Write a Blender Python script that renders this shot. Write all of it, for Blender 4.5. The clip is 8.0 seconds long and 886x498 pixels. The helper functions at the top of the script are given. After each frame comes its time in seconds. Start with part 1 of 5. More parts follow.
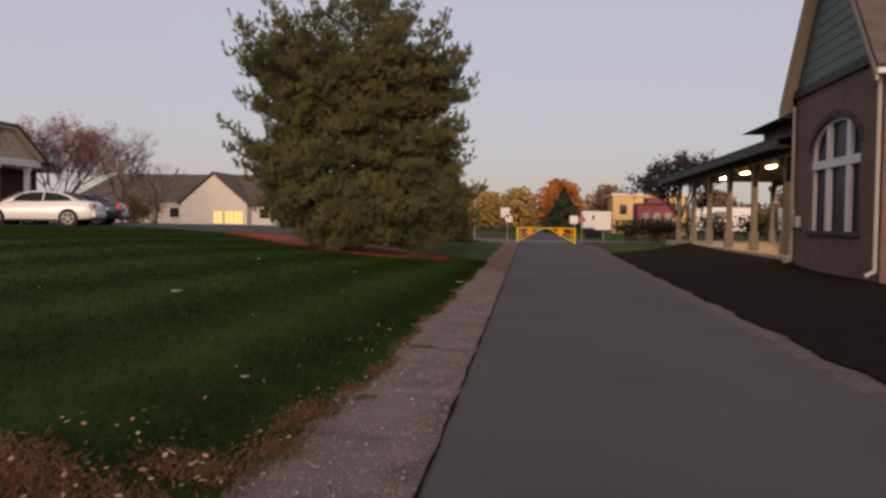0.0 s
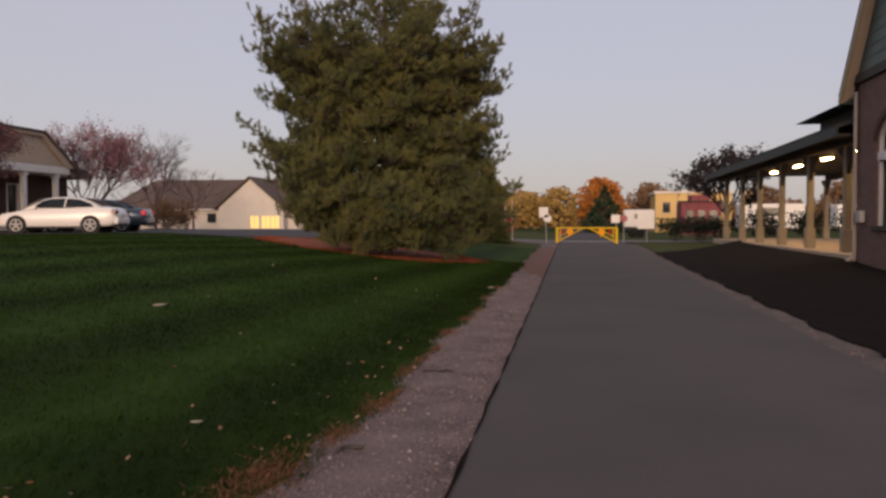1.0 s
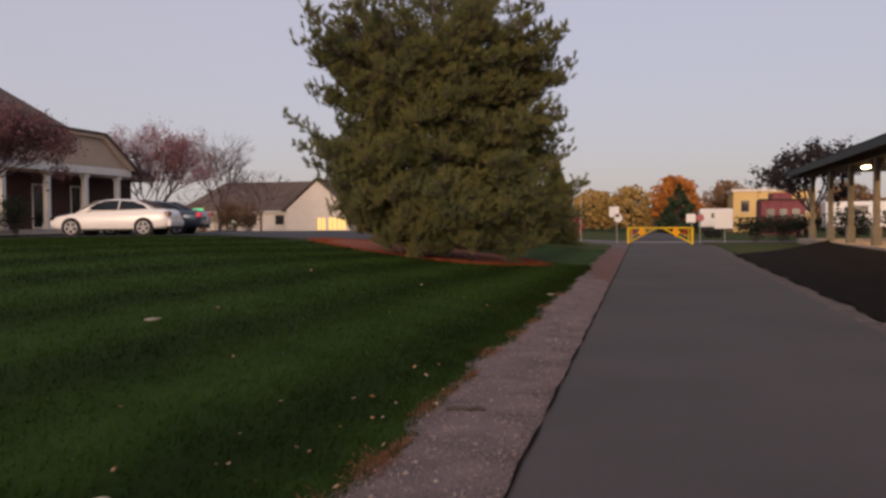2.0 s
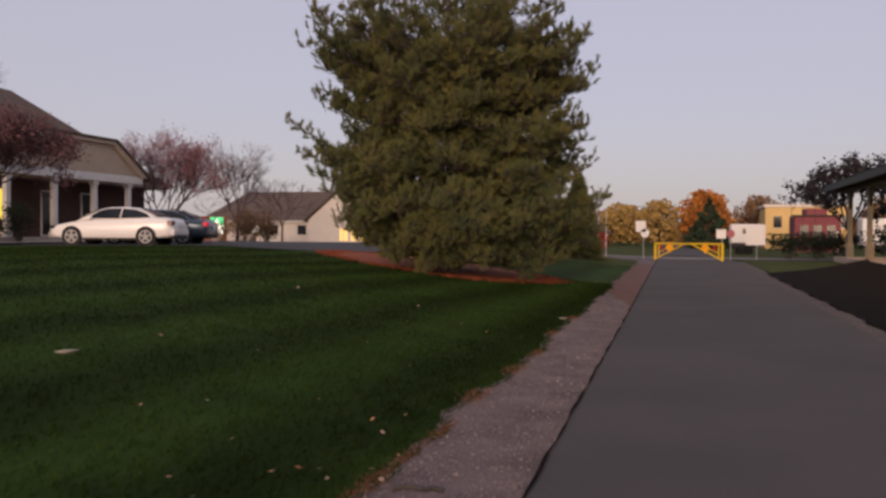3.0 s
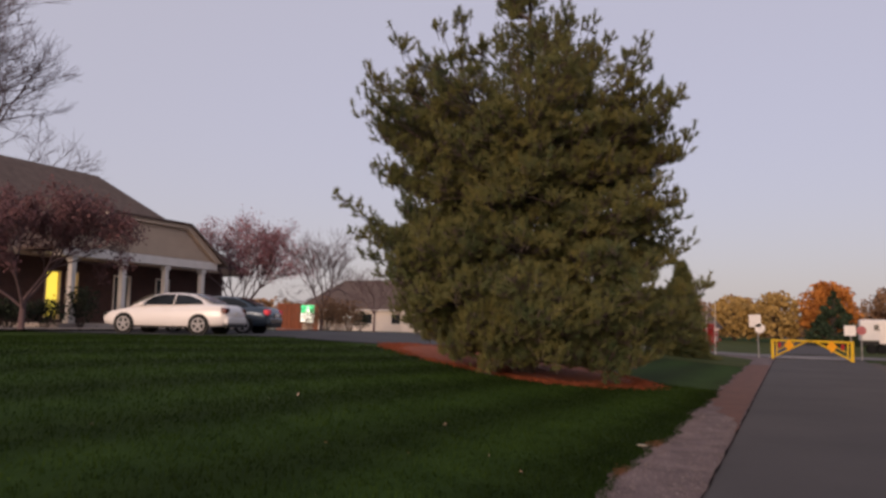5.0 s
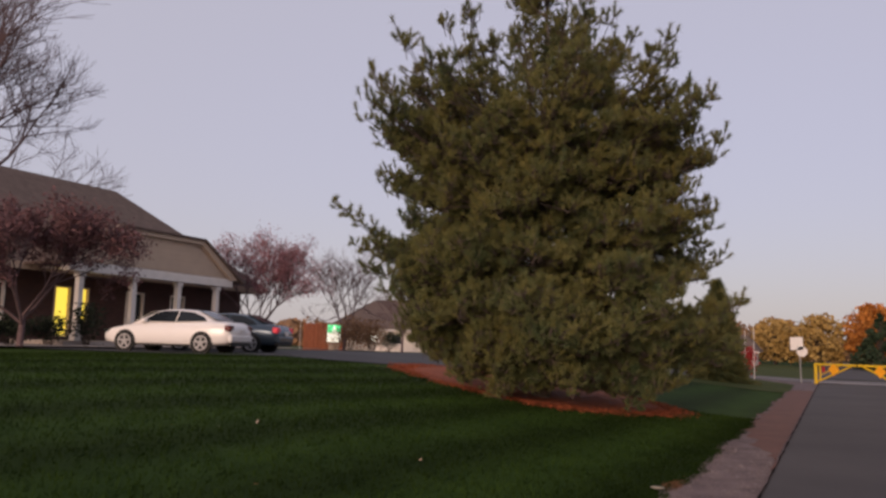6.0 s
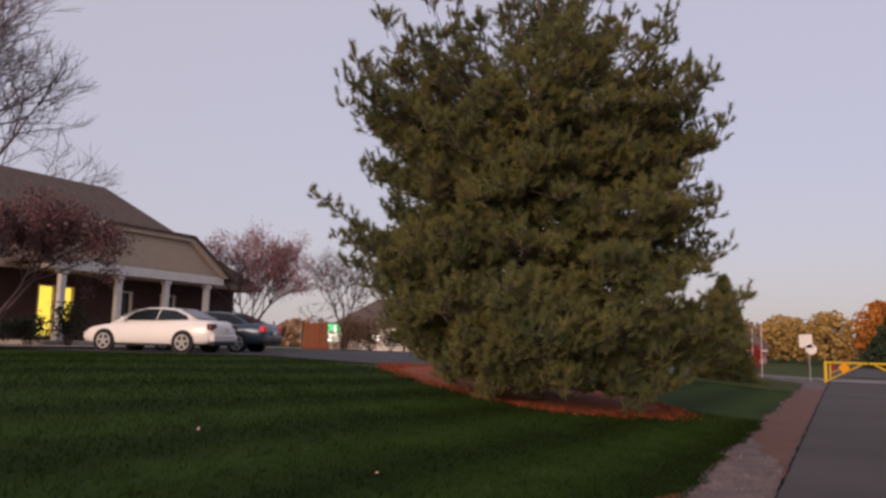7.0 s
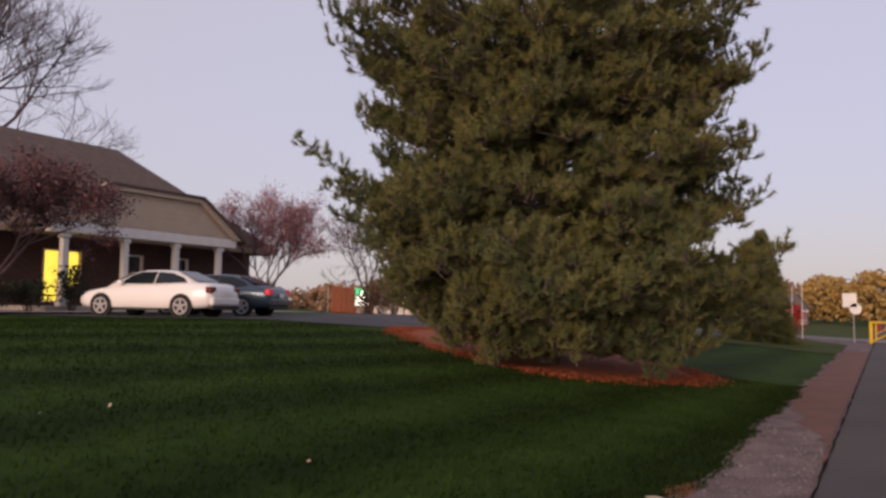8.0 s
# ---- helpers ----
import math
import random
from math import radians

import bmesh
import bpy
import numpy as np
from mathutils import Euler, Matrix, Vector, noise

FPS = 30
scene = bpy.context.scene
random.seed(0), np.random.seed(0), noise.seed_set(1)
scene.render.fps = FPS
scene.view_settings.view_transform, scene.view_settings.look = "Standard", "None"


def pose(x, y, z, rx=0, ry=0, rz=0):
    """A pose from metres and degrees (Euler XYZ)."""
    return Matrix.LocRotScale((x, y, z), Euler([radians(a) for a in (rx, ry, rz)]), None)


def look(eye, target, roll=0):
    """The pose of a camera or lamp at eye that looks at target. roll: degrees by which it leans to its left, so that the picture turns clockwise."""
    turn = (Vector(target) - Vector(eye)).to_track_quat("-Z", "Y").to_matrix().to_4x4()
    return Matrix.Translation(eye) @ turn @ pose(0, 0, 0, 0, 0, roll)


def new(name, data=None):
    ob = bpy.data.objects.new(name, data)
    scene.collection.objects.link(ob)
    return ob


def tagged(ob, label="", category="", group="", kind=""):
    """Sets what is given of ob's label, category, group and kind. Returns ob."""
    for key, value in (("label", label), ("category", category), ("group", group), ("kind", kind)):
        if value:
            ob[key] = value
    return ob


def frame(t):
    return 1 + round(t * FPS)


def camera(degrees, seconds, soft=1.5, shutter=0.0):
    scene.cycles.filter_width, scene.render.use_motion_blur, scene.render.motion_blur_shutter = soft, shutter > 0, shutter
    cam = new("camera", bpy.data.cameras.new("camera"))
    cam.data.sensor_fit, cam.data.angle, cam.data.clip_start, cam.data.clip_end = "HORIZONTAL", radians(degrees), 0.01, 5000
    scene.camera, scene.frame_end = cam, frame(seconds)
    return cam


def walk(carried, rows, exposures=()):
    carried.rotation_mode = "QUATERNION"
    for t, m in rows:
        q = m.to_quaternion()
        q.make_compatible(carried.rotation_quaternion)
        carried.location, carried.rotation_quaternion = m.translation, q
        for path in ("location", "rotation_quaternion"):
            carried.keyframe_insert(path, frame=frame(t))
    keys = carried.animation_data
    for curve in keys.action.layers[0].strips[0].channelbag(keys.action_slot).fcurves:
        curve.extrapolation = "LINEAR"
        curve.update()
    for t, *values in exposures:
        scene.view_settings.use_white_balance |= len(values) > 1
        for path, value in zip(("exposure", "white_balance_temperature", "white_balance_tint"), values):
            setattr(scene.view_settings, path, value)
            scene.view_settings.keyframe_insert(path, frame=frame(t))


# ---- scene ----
cam = camera(57.1, 8.0, soft=2.8, shutter=0.4)
PATH = [
    (0, (-0.006, -0.113, 1.606), (-0.245, 1.871, 1.537), 0.8),
    (0.5, (-0.024, 0.819, 1.565), (-0.322, 2.796, 1.498), 0.9),
    (1, (0.035, 1.599, 1.577), (-0.302, 3.569, 1.512), -0.1),
    (1.5, (0.08, 2.611, 1.543), (-0.344, 4.564, 1.464), -0.4),
    (2, (0.077, 3.393, 1.56), (-0.429, 5.327, 1.498), -0.4),
    (3.5, (0.168, 5.95, 1.636), (-0.409, 7.864, 1.623), 0.6),
    (4, (0.143, 6.783, 1.67), (-0.438, 8.696, 1.692), 1.3),
    (4.5, (0.168, 7.686, 1.742), (-0.58, 9.538, 1.832), 1.4),
    (5, (0.084, 8.609, 1.705), (-0.728, 10.428, 1.889), 1.2),
    (5.2, (0.065, 9.001, 1.699), (-0.775, 10.805, 1.902), 1.3),
    (6.5, (0.006, 11.089, 1.66), (-0.889, 12.862, 1.896), 1.6),
    (7, (-0.069, 11.709, 1.65), (-0.974, 13.477, 1.882), 1.4),
    (7.5, (-0.168, 12.695, 1.63), (-1.117, 14.449, 1.787), 1.1),
    (8, (-0.24, 13.624, 1.599), (-1.224, 15.36, 1.742), 0.9),
]
walk(cam, [(t, look(eye, target, roll)) for t, eye, target, roll in PATH],
     [(0.0, 0.04, 7000, 5.5), (2.2, 0.03, 6850, 7.5), (4.0, 0.04, 6800, 10.5), (5.0, 0.06, 6750, 9.5), (6.5, 0.08, 6750, 9.5), (7.0, 0.12, 6750, 10.0), (7.5, 0.17, 6750, 10.8), (8.0, 0.22, 6750, 11.2)])

# ---- light ----
SUN_AZ = radians(177.0)          # broad glow of the low sun behind the walker
world = bpy.data.worlds.new("world")
scene.world = world
world.use_nodes = True
wn, wl = world.node_tree.nodes, world.node_tree.links
sky = wn.new("ShaderNodeTexSky")
sky.sky_type = "NISHITA"
sky.sun_disc = False
sky.sun_elevation = radians(4.0)
sky.sun_rotation = SUN_AZ
sky.air_density, sky.dust_density, sky.ozone_density = 1.0, 1.5, 2.0
tint = wn.new("ShaderNodeMixRGB")
tint.blend_type = "ADD"
tint.inputs["Fac"].default_value = 1.0
tint.inputs["Color2"].default_value = (3.80, 3.59, 3.88, 1)   # high even haze of the dusk
thin = wn.new("ShaderNodeMixRGB")
thin.blend_type = "MULTIPLY"
thin.inputs["Fac"].default_value = 1.0
thin.inputs["Color2"].default_value = (0.46, 0.42, 0.74, 1)
wl.new(sky.outputs["Color"], thin.inputs["Color1"])
wl.new(thin.outputs["Color"], tint.inputs["Color1"])
wl.new(tint.outputs["Color"], wn["Background"].inputs["Color"])
wn["Background"].inputs["Strength"].default_value = 0.114

sun = new("sun", bpy.data.lights.new("sun", "SUN"))
sun.data.energy, sun.data.angle, sun.data.color = 2.75, radians(28), (1.0, 0.73, 0.56)
sun.matrix_world = look((3.0, -40, 11.0), (0, 20, 0))


# ---- materials ----
def mat(name, a, b=None, rough=0.8, scale=6.0, fine=60.0, bump=0.2, metal=0.0, spec=0.3, per_object=0.0, island=None, dist=0.01, share=0.7):
    """A procedural surface: colours a and b mixed by two scales of noise, with a fine relief."""
    m = bpy.data.materials.new(name)
    m.use_nodes = True
    n, l = m.node_tree.nodes, m.node_tree.links
    p = n["Principled BSDF"]
    b = b or tuple(c * 0.7 for c in a)
    co = n.new("ShaderNodeTexCoord")
    n1, n2 = n.new("ShaderNodeTexNoise"), n.new("ShaderNodeTexNoise")
    n1.inputs["Scale"].default_value, n2.inputs["Scale"].default_value = scale, fine
    n1.inputs["Detail"].default_value, n2.inputs["Detail"].default_value = 4, 3
    for k in (n1, n2):
        l.new(co.outputs["Object"], k.inputs["Vector"])
    av = n.new("ShaderNodeMath")
    av.operation = "ADD"
    l.new(n1.outputs["Fac"], av.inputs[0])
    l.new(n2.outputs["Fac"], av.inputs[1])
    ramp = n.new("ShaderNodeMapRange")
    ramp.inputs["From Min"].default_value, ramp.inputs["From Max"].default_value = 0.7, 1.3
    l.new(av.outputs[0], ramp.inputs["Value"])
    mix = n.new("ShaderNodeMixRGB")
    mix.inputs["Color1"].default_value, mix.inputs["Color2"].default_value = (*a, 1), (*b, 1)
    l.new(ramp.outputs["Result"], mix.inputs["Fac"])
    last = mix.outputs["Color"]
    if island:
        geo = n.new("ShaderNodeNewGeometry")
        cr = n.new("ShaderNodeValToRGB")
        cr.color_ramp.elements[0].color, cr.color_ramp.elements[1].color = (*island[0], 1), (*island[-1], 1)
        for i, c in enumerate(island[1:-1]):
            e = cr.color_ramp.elements.new((i + 1) / (len(island) - 1))
            e.color = (*c, 1)
        l.new(geo.outputs["Random Per Island"], cr.inputs["Fac"])
        m2 = n.new("ShaderNodeMixRGB")
        m2.inputs["Fac"].default_value = share
        l.new(last, m2.inputs["Color1"])
        l.new(cr.outputs["Color"], m2.inputs["Color2"])
        last = m2.outputs["Color"]
    if per_object:
        oi = n.new("ShaderNodeObjectInfo")
        mr = n.new("ShaderNodeMapRange")
        mr.inputs["To Min"].default_value, mr.inputs["To Max"].default_value = 1 - per_object, 1 + per_object
        l.new(oi.outputs["Random"], mr.inputs["Value"])
        hs = n.new("ShaderNodeHueSaturation")
        l.new(mr.outputs["Result"], hs.inputs["Value"])
        l.new(last, hs.inputs["Color"])
        last = hs.outputs["Color"]
    l.new(last, p.inputs["Base Color"])
    p.inputs["Roughness"].default_value = rough
    p.inputs["Metallic"].default_value = metal
    p.inputs["Specular IOR Level"].default_value = spec
    if bump:
        bp = n.new("ShaderNodeBump")
        bp.inputs["Strength"].default_value, bp.inputs["Distance"].default_value = bump, dist
        l.new(n2.outputs["Fac"], bp.inputs["Height"])
        l.new(bp.outputs["Normal"], p.inputs["Normal"])
    return m


def glow(name, col, power):
    m = bpy.data.materials.new(name)
    m.use_nodes = True
    p = m.node_tree.nodes["Principled BSDF"]
    p.inputs["Base Color"].default_value = (*col, 1)
    p.inputs["Emission Color"].default_value = (*col, 1)
    p.inputs["Emission Strength"].default_value = power
    return m


ASPHALT = mat("asphalt", (0.096, 0.083, 0.083), (0.062, 0.055, 0.056), 0.85, 0.35, 90, 0.35, spec=0.2)
LOT = mat("lot_asphalt", (0.10, 0.10, 0.108), (0.065, 0.065, 0.072), 0.9, 0.4, 60, 0.3, spec=0.08)
GRAVEL = mat("gravel", (0.225, 0.162, 0.162), (0.085, 0.060, 0.062), 0.9, 2.0, 38, 1.0, dist=0.03)
VERGE = mat("dark_gravel", (0.15, 0.118, 0.112), (0.06, 0.047, 0.045), 0.9, 1.6, 38, 1.0, dist=0.03)
ROAD = mat("worn_road_asphalt", (0.23, 0.205, 0.205), (0.16, 0.14, 0.14), 0.9, 0.4, 60, 0.3, spec=0.1)
ROUGH = mat("rough_grass", (0.085, 0.095, 0.036), (0.045, 0.056, 0.022), 0.95, 0.5, 14, 0.8, spec=0.04)
PEBBLE = mat("pebble", (0.30, 0.25, 0.24), (0.20, 0.16, 0.15), 0.85, 5, 60, 0.2, island=((0.07, 0.054, 0.056), (0.125, 0.096, 0.098), (0.18, 0.14, 0.14), (0.29, 0.24, 0.235)))
DIMLIT = glow("dim_lit_window", (1.0, 0.70, 0.22), 0.55)
MULCH = mat("dark_mulch", (0.017, 0.012, 0.011), (0.008, 0.006, 0.0055), 0.95, 3, 40, 0.9, spec=0.04)
REDMULCH = mat("red_mulch", (0.36, 0.090, 0.036), (0.17, 0.045, 0.022), 0.95, 4, 50, 0.9)
SPILL = mat("mulch_wash", (0.185, 0.088, 0.07), (0.12, 0.065, 0.056), 0.95, 1.5, 45, 0.8)
BARK = mat("bark", (0.11, 0.085, 0.075), (0.05, 0.04, 0.035), 0.9, 8, 40, 0.6)
TWIG = mat("twig", (0.15, 0.10, 0.105), (0.09, 0.06, 0.065), 0.9, 8, 40, 0.3)
NEEDLE = mat("pine_needles", (0.195, 0.165, 0.044), (0.040, 0.072, 0.034), 0.62, 0.55, 2.6, 0, island=((0.034, 0.056, 0.028), (0.082, 0.102, 0.037), (0.18, 0.152, 0.05)), share=0.35)
WHITE = mat("white_paint", (0.74, 0.70, 0.68), (0.62, 0.59, 0.57), 0.5, 2, 40, 0.05)
STUCCO = mat("tan_siding", (0.50, 0.39, 0.31), (0.42, 0.33, 0.265), 0.8, 1.5, 60, 0.15)
SHINGLE = mat("shingles", (0.145, 0.105, 0.092), (0.085, 0.062, 0.056), 0.9, 2.5, 30, 0.5)
DKROOF = mat("dark_metal_roof", (0.022, 0.029, 0.028), (0.014, 0.018, 0.018), 0.6, 2, 30, 0.1)
GREEN = mat("grey_green_siding", (0.16, 0.20, 0.19), (0.12, 0.155, 0.15), 0.7, 2, 40, 0.1)
TANPOST = mat("tan_post", (0.36, 0.30, 0.22), (0.28, 0.235, 0.175), 0.7, 3, 40, 0.1)
DARKWOOD = mat("dark_wood", (0.06, 0.05, 0.045), (0.035, 0.03, 0.027), 0.7, 3, 30, 0.2)
CONCRETE = mat("concrete", (0.42, 0.36, 0.33), (0.32, 0.28, 0.26), 0.9, 1.5, 50, 0.3)
YELLOW = mat("yellow_paint", (0.80, 0.52, 0.02), (0.66, 0.41, 0.02), 0.45, 4, 40, 0.05)
ORANGE = mat("orange_sign", (0.95, 0.42, 0.02), (0.85, 0.36, 0.02), 0.5, 4, 40, 0.03)
STEEL = mat("galvanised_steel", (0.45, 0.44, 0.44), (0.36, 0.35, 0.35), 0.45, 5, 60, 0.05, 0.6)
SIGNWHITE = mat("sign_white", (0.80, 0.76, 0.74), (0.72, 0.69, 0.67), 0.5, 3, 40, 0.0)
FADEDRED = mat("faded_sign_red", (0.42, 0.13, 0.14), (0.34, 0.10, 0.11), 0.6, 3, 40, 0.0)
REDSIGN = mat("sign_red", (0.45, 0.03, 0.03), (0.38, 0.025, 0.025), 0.5, 3, 40, 0.0)
GLASS = mat("dark_glass", (0.012, 0.016, 0.02), (0.01, 0.012, 0.015), 0.12, 2, 20, 0, 0, 0.35)
PANE = mat("dark_window_pane", (0.008, 0.017, 0.021), (0.006, 0.012, 0.015), 0.3, 2, 20, 0, 0, 0.08)
CARWHITE = mat("white_car_paint", (0.80, 0.77, 0.77), (0.76, 0.73, 0.73), 0.22, 1, 30, 0, 0, 0.6)
CARBLUE = mat("blue_car_paint", (0.065, 0.092, 0.125), (0.05, 0.074, 0.105), 0.2, 1, 30, 0, 0.4, 0.6)
RUBBER = mat("rubber", (0.012, 0.012, 0.012), (0.008, 0.008, 0.008), 0.85, 5, 50, 0.1)
RIM = mat("alloy", (0.40, 0.39, 0.40), (0.32, 0.31, 0.32), 0.45, 5, 40, 0, 0.0)
TAIL = mat("tail_lens", (0.10, 0.012, 0.016), (0.07, 0.009, 0.012), 0.2, 5, 40, 0, 0, 0.6)
TAILLIT = glow("lit_tail_lens", (0.7, 0.03, 0.06), 0.12)
LAMP = glow("lamp_panel", (1.0, 0.62, 0.24), 120.0)
WINLIT = glow("lit_window", (1.0, 0.78, 0.10), 0.95)
BLACK = mat("black_plastic", (0.015, 0.015, 0.016), (0.01, 0.01, 0.01), 0.6, 5, 40, 0.05)


# ---- building blocks ----
def part(name, bm, material, parent=None, label="", smooth=False):
    """Links a bmesh as one mesh object under a thing or a part."""
    me = bpy.data.meshes.new(name)
    bm.normal_update()
    bm.to_mesh(me)
    bm.free()
    if smooth:
        me.polygons.foreach_set("use_smooth", [True] * len(me.polygons))
    me.materials.append(material)
    ob = new(name, me)
    ob.parent = parent
    if label:
        ob["label"] = label
    return ob


def thing(name, m, label, category, group="", kind=""):
    ob = new(name)
    ob.matrix_world = m
    ob.empty_display_size = 0.2
    return tagged(ob, label, category, group, kind)


def soup(name, verts, faces, material, parent=None, smooth=False):
    """A mesh of many small pieces from arrays."""
    me = bpy.data.meshes.new(name)
    verts, faces = np.asarray(verts, np.float32), np.asarray(faces, np.int32)
    k = faces.shape[1]
    me.vertices.add(len(verts))
    me.vertices.foreach_set("co", verts.ravel())
    me.loops.add(faces.size)
    me.loops.foreach_set("vertex_index", faces.ravel())
    me.polygons.add(len(faces))
    me.polygons.foreach_set("loop_start", np.arange(0, faces.size, k, dtype=np.int32))
    me.update(calc_edges=True)
    if smooth:
        me.polygons.foreach_set("use_smooth", [True] * len(faces))
    me.materials.append(material)
    ob = new(name, me)
    ob.parent = parent
    return ob


def box(bm, x0, x1, y0, y1, z0, z1, bevel=0.0):
    r = bmesh.ops.create_cube(bm, size=1.0, matrix=Matrix.LocRotScale(((x0 + x1) / 2, (y0 + y1) / 2, (z0 + z1) / 2), None, (x1 - x0, y1 - y0, z1 - z0)))
    if bevel:
        es = {e for v in r["verts"] for e in v.link_edges}
        bmesh.ops.bevel(bm, geom=list(es), offset=bevel, segments=1, affect="EDGES")
    return bm


def boxed(*a, bevel=0.0):
    return box(bmesh.new(), *a, bevel=bevel)


def prism(bm, pts, axis, lo, hi):
    """Extrudes a polygon of 2D points along an axis: 'x' takes (y, z), 'y' (x, z), 'z' (x, y)."""
    def at(p, k):
        return {"x": (k, p[0], p[1]), "y": (p[0], k, p[1]), "z": (p[0], p[1], k)}[axis]
    a = [bm.verts.new(at(p, lo)) for p in pts]
    b = [bm.verts.new(at(p, hi)) for p in pts]
    bm.faces.new(a)
    bm.faces.new(b[::-1])
    for i in range(len(pts)):
        j = (i + 1) % len(pts)
        bm.faces.new((a[j], a[i], b[i], b[j]))
    bmesh.ops.recalc_face_normals(bm, faces=bm.faces[:])
    return bm


def tube(bm, p, q, r0, r1=None, n=8):
    p, q = Vector(p), Vector(q)
    r1 = r0 if r1 is None else r1
    d = q - p
    m = Matrix.Translation((p + q) / 2) @ d.to_track_quat("Z", "Y").to_matrix().to_4x4()
    bmesh.ops.create_cone(bm, cap_ends=True, segments=n, radius1=r0, radius2=r1, depth=d.length, matrix=m)
    return bm


def loft(bm, rings, close=True, caps=True):
    vs = [[bm.verts.new(p) for p in r] for r in rings]
    n = len(vs[0])
    for a, b in zip(vs, vs[1:]):
        for i in range(n if close else n - 1):
            j = (i + 1) % n
            bm.faces.new((a[i], a[j], b[j], b[i]))
    if caps:
        bm.faces.new(vs[0][::-1])
        bm.faces.new(vs[-1])
    bmesh.ops.recalc_face_normals(bm, faces=bm.faces[:])
    return bm


def smoothstep(a, b, v):
    t = np.clip((v - a) / (b - a), 0, 1)
    return t * t * (3 - 2 * t)


def edge_left(y):
    return -0.60 - 0.0165 * y


def edge_right(y):
    return 3.05 + 0.0 * y


def grass_edge(y):
    """Where the lawn meets the gravel."""
    return -1.60 - 0.017 * y + 0.05 * np.sin(y * 0.9) + 0.04 * np.sin(y * 2.3 + 1) + 0.03 * np.sin(y * 5.1) + 0.02 * np.sin(y * 11.3) - 3.2 * smoothstep(56, 63, y)


def ground_h(x, y):
    """Height of the ground: the lawn banks up from the trail to the car park."""
    x, y = np.asarray(x, float), np.asarray(y, float)
    d = np.clip(-1.55 - 0.0235 * np.clip(y, -20, 80) - x, 0, None)
    e = 1.8 - 0.75 * smoothstep(18, 30, y)
    u = np.clip(d / 14.0, 0, 1)
    h = 1.13 * (1 - (1 - u) ** e)
    return h * (1 - 0.55 * smoothstep(44, 70, y)) + 0.10 * smoothstep(20, 60, y)


# ---- ground ----
def sheet(name, xs, ys, fn, lift, material, label, category, kind="structure"):
    X, Y = np.meshgrid(xs, ys)
    Z = fn(X, Y) + lift
    v = np.stack([X, Y, Z], -1).reshape(-1, 3)
    nx, ny = len(xs), len(ys)
    i = (np.arange(ny - 1)[:, None] * nx + np.arange(nx - 1)).ravel()
    ob = soup(name, v, np.stack([i, i + 1, i + nx + 1, i + nx], -1), material, smooth=True)
    return tagged(ob, label, category, "", kind)


def strip(name, left, right, ys, lift, material, label, category, cols=6, crown=0.0, bank=0.0):
    """A band along the trail between two edge functions; bank: its rise at the right past the depot."""
    v = []
    for y in ys:
        a, b = float(left(y)), float(right(y))
        for k in range(cols + 1):
            t = k / cols
            x = a + (b - a) * t
            v.append((x, y, float(ground_h(x, y)) + lift + crown * math.sin(math.pi * t) + bank * smoothstep(5.5, 9.3, x) * float(smoothstep(28, 33, y))))
    n = cols + 1
    f = [(r * n + c, r * n + c + 1, (r + 1) * n + c + 1, (r + 1) * n + c) for r in range(len(ys) - 1) for c in range(cols)]
    return tagged(soup(name, v, f, material, smooth=True), label, category, "", "structure")


def lawn_material():
    m = mat("lawn", (0.0235, 0.0435, 0.0085), (0.0095, 0.0205, 0.0044), 0.9, 1.4, 40, 0.6, spec=0.05)
    n, l = m.node_tree.nodes, m.node_tree.links
    p = n["Principled BSDF"]
    p.inputs["Sheen Weight"].default_value, p.inputs["Sheen Roughness"].default_value = 0.035, 0.4
    p.inputs["Sheen Tint"].default_value = (0.30, 0.52, 0.14, 1)
    old = p.inputs["Base Color"].links[0].from_socket
    co = n.new("ShaderNodeTexCoord")
    mp = n.new("ShaderNodeMapping")
    mp.inputs["Rotation"].default_value = (0, 0, radians(MOW))
    mp.inputs["Location"].default_value = (0.55, 0, 0)
    wv = n.new("ShaderNodeTexWave")
    wv.inputs["Scale"].default_value, wv.inputs["Distortion"].default_value = 0.15, 0.35
    wv.inputs["Detail Scale"].default_value = 0.6
    l.new(co.outputs["Object"], mp.inputs["Vector"])
    l.new(mp.outputs["Vector"], wv.inputs["Vector"])
    hs = n.new("ShaderNodeHueSaturation")
    mr = n.new("ShaderNodeMapRange")
    mr.inputs["To Min"].default_value, mr.inputs["To Max"].default_value = 0.66, 1.36
    l.new(wv.outputs["Fac"], mr.inputs["Value"])
    l.new(mr.outputs["Result"], hs.inputs["Value"])
    l.new(old, hs.inputs["Color"])
    l.new(hs.outputs["Color"], p.inputs["Base Color"])
    return m


MOW = 1.0
LAWN = lawn_material()
xs = np.concatenate([[-2500, -800, -300, -150, -90, -60, -45], np.arange(-36, -14, 1.0), np.arange(-14, 6, 0.4), np.arange(6, 30, 3.0), [40, 60, 90, 150, 300, 800, 2500]])
ys = np.concatenate([[-2500, -800, -300, -100, -50, -25, -12, -6], np.arange(-3, 36, 0.5), np.arange(36, 70, 1.5), [75, 85, 100, 130, 180, 300, 600, 1200, 3000]])
sheet("ground", xs, ys, ground_h, 0.0, LAWN, "dark green mown lawn with faint mowing stripes", "lawn")

